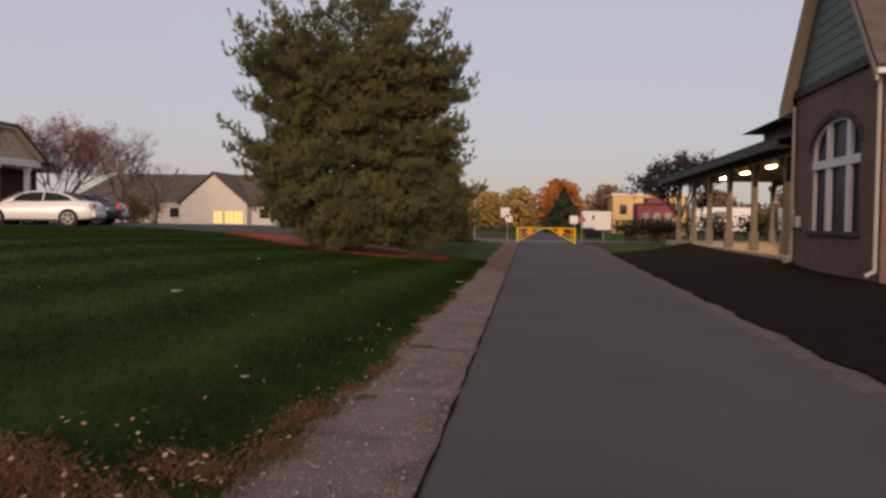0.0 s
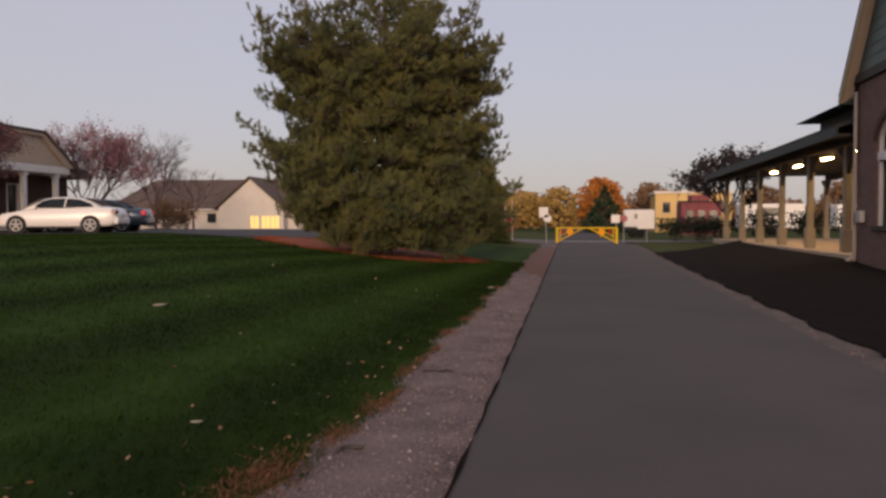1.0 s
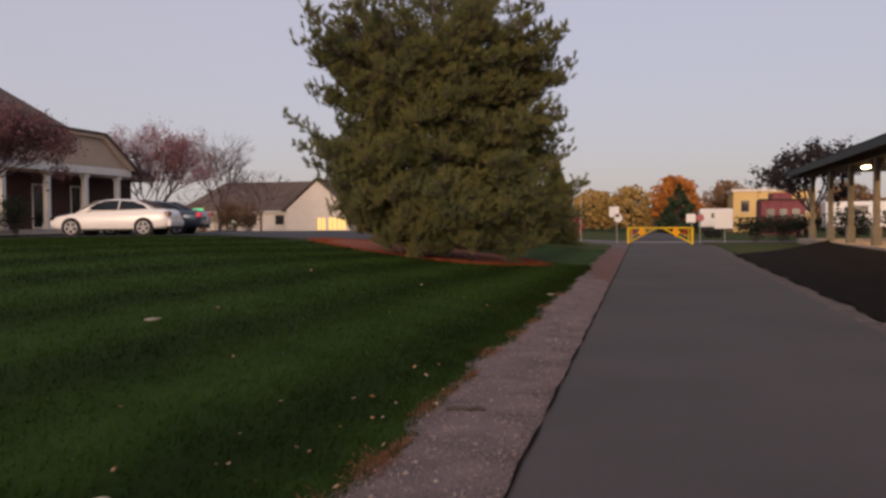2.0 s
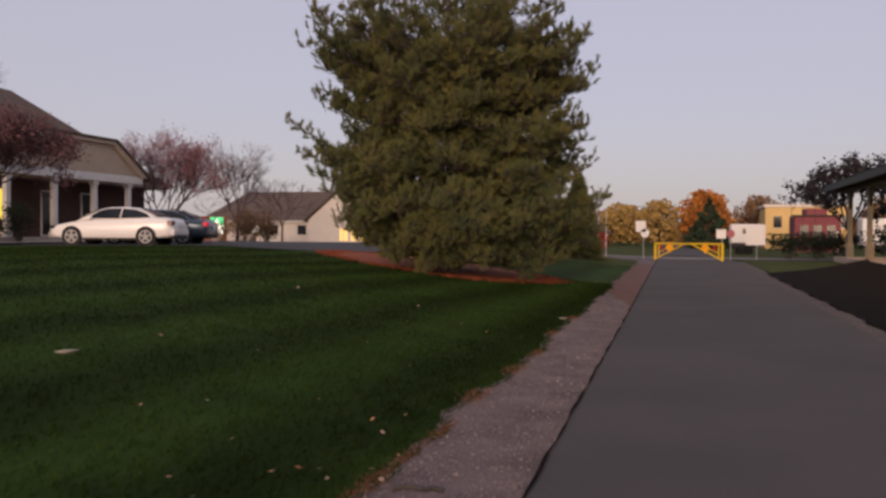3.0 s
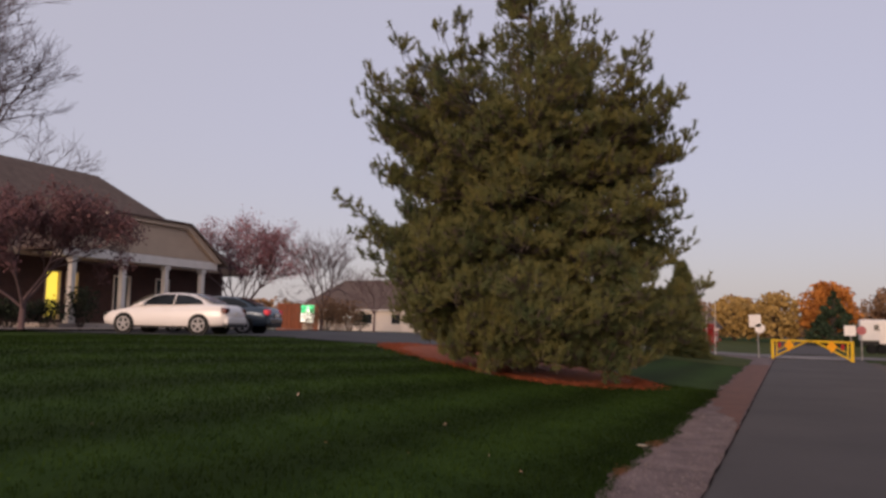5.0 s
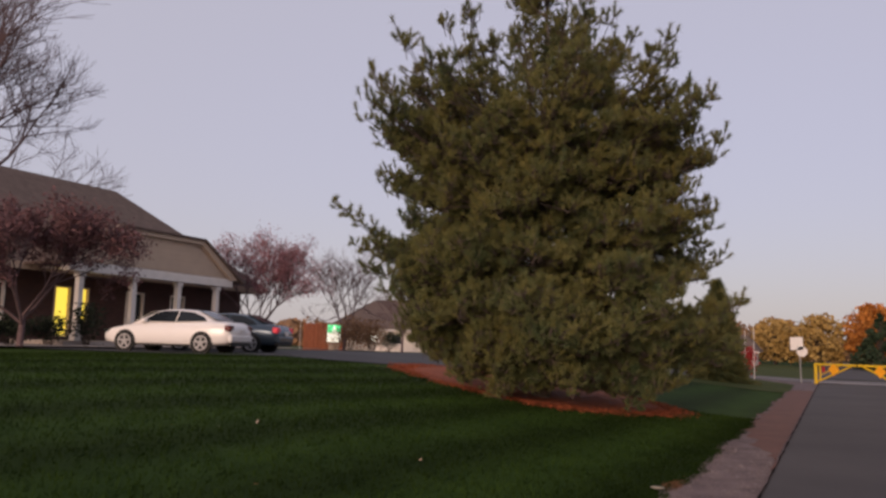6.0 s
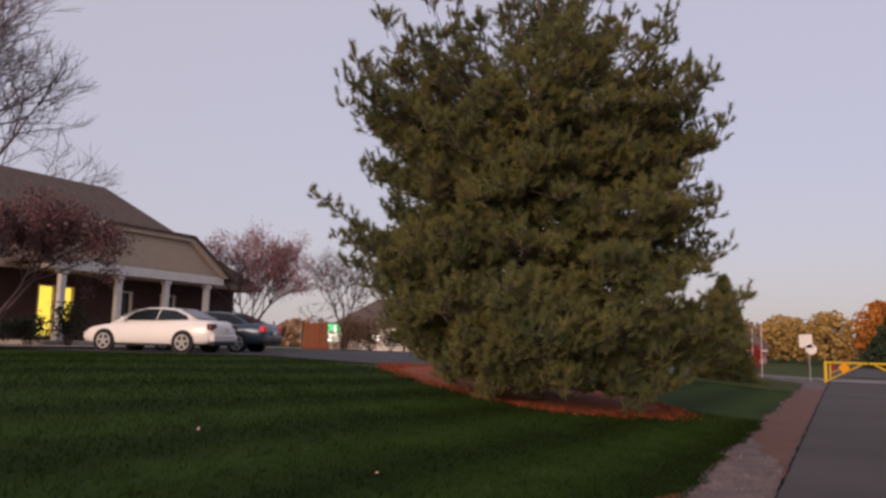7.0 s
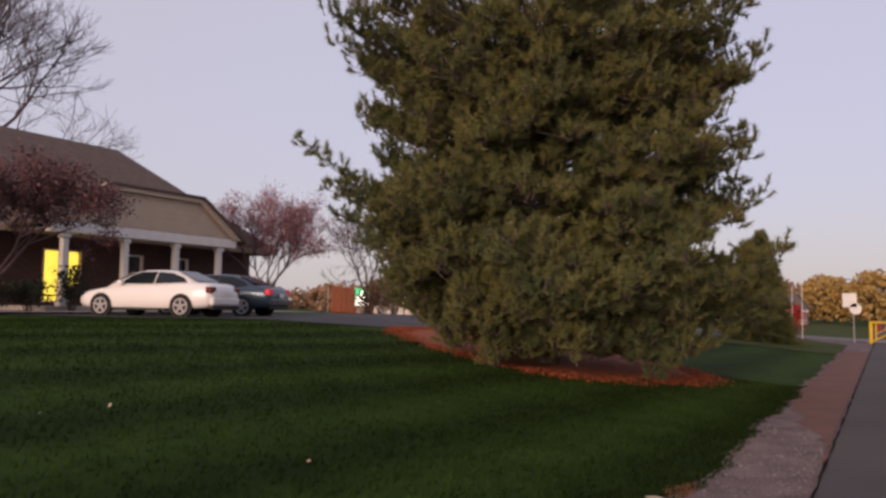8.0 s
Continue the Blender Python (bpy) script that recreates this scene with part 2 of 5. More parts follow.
ys_r = np.concatenate([np.arange(-12, 62, 1.0)])
strip("trail", edge_left, edge_right, ys_r, 0.035, ASPHALT, "worn grey asphalt trail running straight ahead", "path", 6, 0.02)
strip("gravel_shoulder", lambda y: grass_edge(y) - 0.03, lambda y: edge_left(y) - 0.0, np.arange(-12, 62, 0.1), 0.016, GRAVEL, "pale pinkish gravel shoulder beside the asphalt", "gravel", 8, 0.01)
# dark strip in mulch colour, painted shade of the asphalt lip's drop
strip("lip_shade", lambda y: edge_left(y) - 0.014 - 0.009 * math.sin(y * 3.1) - 0.006 * math.sin(y * 7.7), lambda y: edge_left(y) + 0.008 + 0.006 * math.sin(y * 5.0), np.arange(-12, 60, 0.2), 0.052, MULCH, "dark strip painted as shade along the broken asphalt edge by the gravel", "kerb", 2)
strip("mulch_spill", lambda y: grass_edge(y) + 0.05 + 1.0 * max(0, 29 - y) / 5 + 0.08 * math.sin(y * 4) + 0.05 * math.sin(y * 9), lambda y: edge_left(y) - 0.06, np.arange(23.2, 50, 0.25), 0.03, SPILL, "reddish mulch washed over the gravel shoulder", "mulch", 6)
strip("gravel_verge", lambda y: edge_right(y), lambda y: 3.62 + 0.06 * np.sin(y * 2.1) + 0.04 * np.sin(y * 5.3), np.arange(-12, 58, 0.25), 0.014, VERGE, "narrow gravel verge between asphalt and mulch", "gravel", 4, 0.01)


strip("far_trail", lambda y: -2.0 - 0.02 * (y - 60), lambda y: 2.4 - 0.02 * (y - 60), np.concatenate([np.arange(69, 90, 3.0), [100, 130, 180, 260]]), 0.06, ASPHALT, "asphalt trail going on beyond the crossing", "path", 6, 0.02)


strip("verge_grass", lambda y: 3.75 + 0.05 * math.sin(y * 2.0), lambda y: 30.0, np.arange(41, 62, 0.5), 0.024, ROUGH, "unmown grass verge between mulch and road", "grass", 12)
strip("corner_grass", lambda y: -9.0, lambda y: float(grass_edge(y)) - 0.02, np.arange(47, 62, 0.5), 0.024, ROUGH, "unmown grass verge at the corner of the crossing", "grass", 8)
strip("meadow", lambda y: -110.0, lambda y: 110.0, np.array([68.0, 74.0, 82.0, 92.0, 106.0, 125.0]), 0.03, ROUGH, "rough autumn grass beyond the crossing", "grass", 60)


def lot_edge(y):
    return float(np.interp(y, (28.6, 29.2, 29.8, 31.3, 34.5, 40, 50, 62), (-24.5, -21.5, -19, -16.4, -13.0, -11.0, -8.5, -7.0)))


strip("car_park", lambda y: -24.6, lot_edge, np.concatenate([np.arange(28.6, 36, 0.3), np.arange(36, 62, 1.0)]), 0.03, LOT, "dark grey asphalt car park above the lawn", "car park", 12)
strip("crossing_road", lambda y: -120.0, lambda y: 120.0, np.array([62.0, 64.0, 66.0, 68.0]), 0.045, ROAD, "asphalt road crossing the trail behind the gate", "road", 80)
strip("crossing_line", lambda y: -2.0, lambda y: 2.5, np.array([60.3, 60.9, 61.5, 61.95]), 0.075, CONCRETE, "pale worn stop bar across the trail", "road marking", 4)
strip("walkway", lambda y: -30.4, lambda y: -24.6, np.arange(20, 52, 1.0), 0.10, CONCRETE, "pale concrete walk in front of the brick office", "pavement", 4)


strip("mulch_bed", lambda y: 3.42 + 0.52 * max(0.0, y - 42) + 0.06 * math.sin(y * 1.7) + 0.05 * math.sin(y * 4.3), lambda y: 9.6, np.arange(-12, 54, 0.5), 0.05, MULCH, "freshly laid dark brown mulch bed beside the brick building", "mulch", 10, 0.14, 0.2)


# ---- trees ----
def tubes(segs, n=5):
    """Tapered tubes between pairs of points, as arrays."""
    P, Q = np.array([s[0] for s in segs], float), np.array([s[1] for s in segs], float)
    a, b = np.array([s[2] for s in segs])[:, None], np.array([s[3] for s in segs])[:, None]
    D = Q - P
    D /= np.linalg.norm(D, axis=1, keepdims=True) + 1e-9
    ref = np.where(np.abs(D[:, 2:3]) > 0.9, np.array([[1.0, 0, 0]]), np.array([[0, 0, 1.0]]))
    U = np.cross(D, ref)
    U /= np.linalg.norm(U, axis=1, keepdims=True)
    W = np.cross(D, U)
    ring = []
    for C, r in ((P, a), (Q, b)):
        for k in range(n):
            t = 2 * math.pi * k / n
            ring.append(C + U * r * math.cos(t) + W * r * math.sin(t))
    v = np.stack(ring, 1).reshape(-1, 3)
    base = np.arange(len(segs))[:, None, None] * 2 * n
    q = np.array([[k, (k + 1) % n, n + (k + 1) % n, n + k] for k in range(n)])[None]
    return v, (base + q).reshape(-1, 4)


def leaf_quads(P, rng, size, flat=0.0):
    """Small leaf blades at the points P, each its own pair of triangles."""
    n = len(P)
    A = rng.normal(0, 1, (n, 3))
    B = rng.normal(0, 1, (n, 3))
    A[:, 2] *= 1 - flat
    B[:, 2] *= 1 - flat
    A /= np.linalg.norm(A, axis=1, keepdims=True)
    B -= A * (A * B).sum(1, keepdims=True)
    B /= np.linalg.norm(B, axis=1, keepdims=True)
    L = size * rng.uniform(0.6, 1.3, (n, 1))
    v = np.stack([P - A * L, P + B * L * 0.55, P + A * L, P - B * L * 0.55], 1).reshape(-1, 3)
    return v, np.arange(4 * n).reshape(-1, 4)


def broadleaf(name, x, y, height, spread, seed, label, bark, leaf=None, leaves=0, size=0.06, trunk=0.14, fork=0.25, levels=5, twigs=3, upward=0.5, group=""):
    """A forking tree: trunk, limbs down to twigs, and leaves on the outer twigs where it has any."""
    rng = np.random.default_rng(seed)
    z0 = float(ground_h(x, y))
    t = thing(name, pose(x, y, z0 - 0.05), label, "tree", group)
    segs, ends = [], []

    def grow(p, d, ln, r, lv):
        q = p
        for k in range(3):
            d = d + rng.normal(0, 0.10, 3) + np.array([0, 0, 0.05 * upward])
            d /= np.linalg.norm(d)
            nq = q + d * ln / 3
            segs.append((q, nq, r * (1 - 0.12 * k), r * (1 - 0.12 * (k + 1))))
            q = nq
            if lv <= 2:
                ends.append(q)
            if lv < levels and k == 1 and lv > 0:
                nd = d + rng.normal(0, 0.55, 3)
                nd[2] += 0.15 * upward
                grow(q, nd / np.linalg.norm(nd), ln * 0.62, r * 0.5, lv - 1)
        if lv == 0:
            return
        for _ in range(twigs if lv > 1 else twigs + 1):
            nd = d + rng.normal(0, 0.52, 3) * np.array([1, 1, 0.6])
            nd[2] += 0.22 * upward
            nd /= np.linalg.norm(nd)
            grow(q, nd, ln * rng.uniform(0.62, 0.85), r * 0.58, lv - 1)

    segs.append((np.zeros(3), np.array([0.02, 0.03, height * fork]), trunk * 1.25, trunk * 0.9))
    top = np.array([0.02, 0.03, height * fork])
    for k in range(5):
        a = k * 1.2566 + rng.uniform(0, 0.5)
        d = np.array([math.cos(a) * spread, math.sin(a) * spread, height * (0.45 + 0.25 * rng.uniform())])
        ln = height * 0.27
        grow(top - np.array([0, 0, 0.1 * k]), d / np.linalg.norm(d), ln, trunk * 0.62, levels - 1)
    v, f = tubes(segs[:1], 9)
    soup("trunk", v, f, bark, t)
    v, f = tubes(segs[1:], 4)
    tagged(soup("branchwork", v, f, bark, t), kind="stuff")
    if leaf:
        E = np.array(ends)
        P = E[rng.integers(0, len(E), leaves)] + rng.normal(0, 0.13, (leaves, 3))
        v, f = leaf_quads(P, rng, size)
        tagged(soup("foliage", v, f, leaf, t), kind="stuff")
    return t


def clump_tree(name, x, y, height, radius, seed, label, leaf, count=2600, size=0.28, bare=0.18, cone=False, group=""):
    """A full-crowned tree far off: trunk, a few limbs and a crown of leaf clumps in uneven lobes."""
    rng = np.random.default_rng(seed)
    t = thing(name, pose(x, y, float(ground_h(x, y)) - 0.05), label, "tree", group)
    segs = [(np.zeros(3), np.array([0, 0, height * 0.8]), radius * 0.07, radius * 0.02)]
    P = []
    lobes = 26
    for k in range(lobes):
        a, q = k * 2.39996, (k + 0.5) / lobes
        if cone:
            zz, rr = height * (bare + (0.98 - bare) * q), radius * (1 - q) * 0.75
            lr = radius * 0.34 * (1.05 - q)
        else:
            zz = height * (bare + 0.12 + (0.76 - bare) * q)
            rr = radius * 0.72 * math.sqrt(max(0.03, 1 - (2 * q - 0.85) ** 2 * 0.75)) * rng.uniform(0.55, 1.0)
            lr = radius * rng.uniform(0.24, 0.40)
        c = np.array([rr * math.cos(a), rr * math.sin(a), zz])
        segs.append((np.array([0, 0, zz * 0.6]), c, radius * 0.03, radius * 0.008))
        n = count // lobes
        d = rng.normal(0, 1, (n, 3))
        d /= np.linalg.norm(d, axis=1, keepdims=True)
        P.append(c + d * lr * rng.uniform(0.45, 1.0, (n, 1)) * np.array([1, 1, 0.75]))
    v, f = tubes(segs, 5)
    soup("trunk", v, f, BARK, t)
    v, f = leaf_quads(np.concatenate(P), rng, size)
    tagged(soup("crown", v, f, leaf, t), kind="stuff")
    return t


# ---- pine ----
def crown_reach(z, az):
    """Reach of the pine's boughs by height above its foot: fuller towards the lawn than towards the trail."""
    heights = (0.1, 0.6, 1.1, 2.0, 3.0, 4.0, 5.0, 6.0, 6.8, 7.6, 8.2, 8.9, 9.5, 10.1, 10.6)
    lawn = float(np.interp(z, heights, (1.9, 2.6, 3.2, 4.2, 4.4, 4.25, 4.1, 4.5, 5.0, 5.1, 4.7, 3.7, 2.9, 2.0, 0.8)))
    trail = float(np.interp(z, heights, (2.9, 3.5, 4.2, 4.8, 4.8, 4.5, 4.2, 4.1, 4.3, 4.3, 3.75, 2.9, 2.1, 1.3, 0.4)))
    k = 0.5 + 0.5 * math.cos(az - radians(200))
    return lawn * k + trail * (1 - k)


def needles(points, dirs, rng, count, length, width, spread=0.48):
    """Tufts: fans of thin blades round each direction."""
    n = len(points)
    P = np.repeat(points, count, 0)
    D = np.repeat(dirs, count, 0) + rng.normal(0, spread, (n * count, 3))
    D /= np.linalg.norm(D, axis=1, keepdims=True) + 1e-9
    S = np.cross(D, rng.normal(0, 1, D.shape))
    S /= np.linalg.norm(S, axis=1, keepdims=True) + 1e-9
    L = (length * rng.uniform(0.6, 1.2, (len(P), 1)))
    base = P - D * L * 0.25
    a, b, c = base + S * width, base - S * width, P + D * L
    v = np.stack([a, b, c], 1).reshape(-1, 3)
    return v


def pine(x, y, rng):
    z0 = float(ground_h(x, y))
    t = thing("pine_tree", pose(x, y, z0), "large dense olive-green pine with upswept bough tips", "tree")
    bm = bmesh.new()
    for k in range(9):
        za, zb = 1.2 * k, 1.2 * (k + 1)
        tube(bm, (0.05 * math.sin(k), 0.05 * math.cos(k * 2), za), (0.05 * math.sin(k + 1), 0.05 * math.cos(k * 2 + 2), zb), 0.24 * (1 - za / 12), 0.24 * (1 - zb / 12), 9)
    part("trunk", bm, BARK, t)
    pts, dirs, segs = [], [], []
    up = np.array([0, 0, 1.0])

    def unit(v):
        return v / (np.linalg.norm(v) + 1e-9)

    def twig(base, d, ln, tufts):
        """A shoot that curves upwards, with brushes of needles along its outer part."""
        tip = base + d * ln + up * 0.25 * ln
        segs.append((base, tip, 0.011, 0.006))
        for k in range(tufts):
            f = 0.5 + 0.5 * (k + 0.6 * rng.uniform()) / tufts
            pts.append(base + d * ln * f + up * 0.25 * ln * f * f)
            dirs.append(unit(d + up * (0.2 + 0.5 * f) + rng.normal(0, 0.25, 3)))

    def clump(c, out, r, twigs, lift=0.6):
        """A rounded spray of shoots, full above and bare below."""
        for _ in range(twigs):
            d = rng.normal(0, 1, 3)
            d[2] = abs(d[2]) * 0.95 - 0.25
            d = unit(unit(d) + out * 0.3 + up * lift * 0.25)
            twig(c + rng.normal(0, 0.2 * r, 3), d, r * rng.uniform(0.4, 1.1), 4)

    def bough(az, tip_z, reach, rise, width, sprays, first=0.34, density=1.0):
        out = np.array([math.cos(az), math.sin(az), 0])
        side = np.array([-math.sin(az), math.cos(az), 0])
        sway, bend = rng.uniform(0, 6.28), rng.uniform(0.03, 0.09)
        root = tip_z - rise

        def on(s):
            return out * reach * s + up * (root + rise * s ** 1.7) + side * bend * reach * math.sin(3 * s + sway)
        for s0, s1 in ((0.02, 0.3), (0.3, 0.55), (0.55, 0.8), (0.8, 0.96)):
            segs.append((on(s0), on(s1), 0.06 * (1.08 - s0), 0.06 * (1.08 - s1)))
        for k in range(sprays):
            s = first + (0.93 - first) * ((k + rng.uniform(0.1, 0.9)) / sprays) ** 0.8
            half = width * reach * math.sin(math.pi * min(1.0, 0.22 + 0.72 * s)) ** 0.8
            g = (-1 if k % 2 else 1) * rng.uniform(0.05, 1.0) * half
            c = on(max(0.1, s - 0.10 * abs(g) / max(half, 0.1))) + side * g + up * rng.normal(0.02, 0.17)
            segs.append((on(max(0.05, s - 0.22)), c, 0.022, 0.012))
            clump(c, unit(out + side * 0.5 * np.sign(g)), rng.uniform(0.24, 0.46), int(11 * density) + 1)
        # candles at the tip
        for _ in range(3):
            c = on(rng.uniform(0.88, 1.0)) + side * rng.normal(0, 0.05 * reach)
            twig(c, unit(up + out * rng.uniform(0.1, 0.6) + side * rng.normal(0, 0.25)), rng.uniform(0.2, 0.42), 5)
        clump(on(0.95), out, 0.34, 7)

    # whorls of boughs, drooping low down and steeply upswept towards the top
    turn = 0.4
    for tip_z, n in ((0.68, 11), (1.05, 11), (1.45, 10), (1.9, 10), (2.35, 10), (2.8, 10), (3.45, 9), (4.15, 9), (4.85, 9), (5.5, 9), (6.15, 9), (6.8, 9), (7.4, 9), (7.95, 8), (8.5, 7), (9.0, 6), (9.5, 5), (9.95, 4), (10.35, 3)):
        turn += 0.9
        for k in range(n):
            az = turn + 2 * math.pi * k / n + rng.normal(0, 0.13)
            z = tip_z + rng.normal(0, 0.30)
            low = smoothstep(0.6, 2.2, z)
            reach = crown_reach(z, az) * rng.uniform(0.90, 1.08) * (1 - 0.10 * (rng.uniform() < 0.15)) - 0.02
            if reach < 0.3:
                reach = 0.3
            rise = reach * (rng.normal(-0.02, 0.06) + 0.20 * low + 0.12 * smoothstep(3.5, 6.5, z) + 0.75 * smoothstep(7.0, 9.6, z))
            thin = smoothstep(6.8, 8.2, z)
            # low boughs lie along the sloping ground
            z += (float(ground_h(x + math.cos(az) * reach, y + math.sin(az) * reach)) - z0) * 0.65 * (1 - float(smoothstep(0.4, 3.2, z)))
            bough(az, z, reach, min(rise, max(z - 0.15, 0.0)), 0.32, int(8 + 2.9 * reach * (1 - 0.25 * thin)), 0.36, 1.0 - 0.25 * thin)
    # leader
    segs.append((up * 9.4, up * 10.55, 0.04, 0.015))
    for _ in range(14):
        c = up * rng.uniform(9.6, 10.6)
        a = rng.uniform(0, 6.28)
        twig(c, unit(up * 0.9 + np.array([math.cos(a), math.sin(a), 0]) * 0.6), rng.uniform(0.25, 0.45), 6)
    # long upturned boughs low on the side of the lawn
    for az, reach, root, gain in ((radians(222), 5.45, 3.15, 4.2), (radians(207), 4.9, 2.95, 2.4), (radians(236), 5.0, 2.75, 2.2), (radians(214), 4.6, 2.6, 1.6)):
        out = np.array([math.cos(az), math.sin(az), 0])
        side = np.array([-math.sin(az), math.cos(az), 0])
        last = None
        for s in np.arange(0.4, 1.0, 0.03):
            c = out * reach * s + up * (root + gain * max(0, s - 0.6) ** 1.15)
            if last is not None:
                segs.append((last, c, 0.03 * (1.2 - s), 0.03 * (1.2 - s)))
            last = c
            w = 1.12 - s
            for _ in range(1 + int(3.2 * w)):
                clump(c + side * rng.normal(0, 0.85 * w), out, 0.20 + 0.26 * w, 4 + int(5 * w))
    # dense inner foliage round the trunk
    for _ in range(9000):
        z = 0.35 + 8.2 * rng.uniform() ** 1.05
        az = rng.uniform(0, 6.283)
        r = crown_reach(z, az) * rng.uniform(0.12, 0.80 - 0.03 * z)
        pts.append(np.array([r * math.cos(az), r * math.sin(az), z + rng.normal(0, 0.1)]))
        dirs.append(unit(np.array([math.cos(az), math.sin(az), 0.6])))
    v, f = tubes(segs, 3)
    tagged(soup("limbwork", v, f, BARK, t), kind="stuff")
    pts, dirs = np.array(pts), np.array(dirs)
    v = needles(pts, dirs, rng, 11, 0.135, 0.0088, 0.75)
    soup("crown", v, np.arange(len(v)).reshape(-1, 3), NEEDLE, t)
    return t


pine(-6.9, 29.9, np.random.default_rng(4))


def spruce(x, y, height, radius, rng):
    t = thing("spruce_tree", pose(x, y, float(ground_h(x, y)) - 0.05), "dark narrow spruce standing behind the pine", "tree")
    v, f = tubes([(np.zeros(3), np.array([0, 0, height * 0.97]), 0.14, 0.02)], 8)
    soup("trunk", v, f, BARK, t)
    pts, dirs, segs, up = [], [], [], np.array([0, 0, 1.0])
    for i in range(130):
        q = (i + 0.5) / 130
        az = i * 2.39996
        out = np.array([math.cos(az), math.sin(az), 0])
        side = np.array([-math.sin(az), math.cos(az), 0])
        z, R = height * (0.03 + 0.95 * q), radius * (1 - q) ** 0.85 * rng.uniform(0.8, 1.08) + 0.08
        segs.append((up * z, out * R + up * (z - 0.08 * R), 0.025, 0.008))
        for _ in range(int(14 + 40 * R)):
            s = rng.uniform(0.2, 1.0)
            pts.append(out * R * s + side * rng.normal(0, 0.12 * R + 0.03) + up * (z - 0.12 * R * s + rng.normal(0, 0.05)))
            dirs.append(out + side * rng.normal(0, 0.4) + up * 0.15)
    v, f = tubes(segs, 4)
    tagged(soup("limbwork", v, f, BARK, t), kind="stuff")
    pts, dirs = np.array(pts), np.array(dirs)
    v = needles(pts, dirs / np.linalg.norm(dirs, axis=1, keepdims=True), rng, 7, 0.24, 0.02)
    soup("crown", v, np.arange(len(v)).reshape(-1, 3), NEEDLE, t)


spruce(-5.75, 52.0, 5.0, 1.7, np.random.default_rng(9))


# ---- red mulch under the pine ----
def bed_outline(a, q):
    """Points of the mulch bed under the pine: a long rounded oblong; q is 1 on its rim."""
    c, s = np.cos(a), np.sin(a)
    w = 1 + 0.025 * np.sin(5 * a + 1) + 0.02 * np.sin(13 * a) + 0.012 * np.sin(29 * a)
    u = 5.2 * q * w * np.sign(c) * np.abs(c) ** 0.62
    t = 2.85 * q * w * np.sign(s) * np.abs(s) ** np.where(s > 0, 0.62, 1.3)
    g = radians(139)
    return -8.4 + math.cos(g) * u - math.sin(g) * t, 32.8 + math.sin(g) * u + math.cos(g) * t


def pine_mulch(rings=14, seg=160):
    bm = bmesh.new()
    rows = []
    for r in range(rings + 1):
        q = r / rings
        row = []
        for k in range(seg):
            x, y = bed_outline(2 * math.pi * k / seg, max(q, 0.01))
            z = float(ground_h(x, y)) + (0.03 if r < rings else -0.02) + 0.05 * (1 - q * q)
            row.append(bm.verts.new((x, y, z)))
        rows.append(row)
    for a, b in zip(rows, rows[1:]):
        for k in range(seg):
            bm.faces.new((a[k], a[(k + 1) % seg], b[(k + 1) % seg], b[k]))
    bm.faces.new(rows[0][::-1])
    bmesh.ops.recalc_face_normals(bm, faces=bm.faces[:])
    tagged(part("pine_mulch", bm, REDMULCH, None, "", True), "bed of reddish brown mulch and needles under the pine", "mulch", "", "structure")


pine_mulch()


def mulch_chips():
    """Loose chips and fallen needles that blur the edge of the bed into the grass."""
    rng = np.random.default_rng(61)
    n = 15000
    x, y = bed_outline(rng.uniform(0, 6.283, n), 1.0 + rng.normal(0, 0.06, n))
    P = np.stack([x, y, ground_h(x, y) + rng.uniform(0.02, 0.06, n)], -1)
    v, f = leaf_quads(P, rng, 0.028, 0.75)
    tagged(soup("mulch_chips", v, f, REDMULCH), "loose reddish mulch chips round the bed", "mulch", "", "stuff")


mulch_chips()


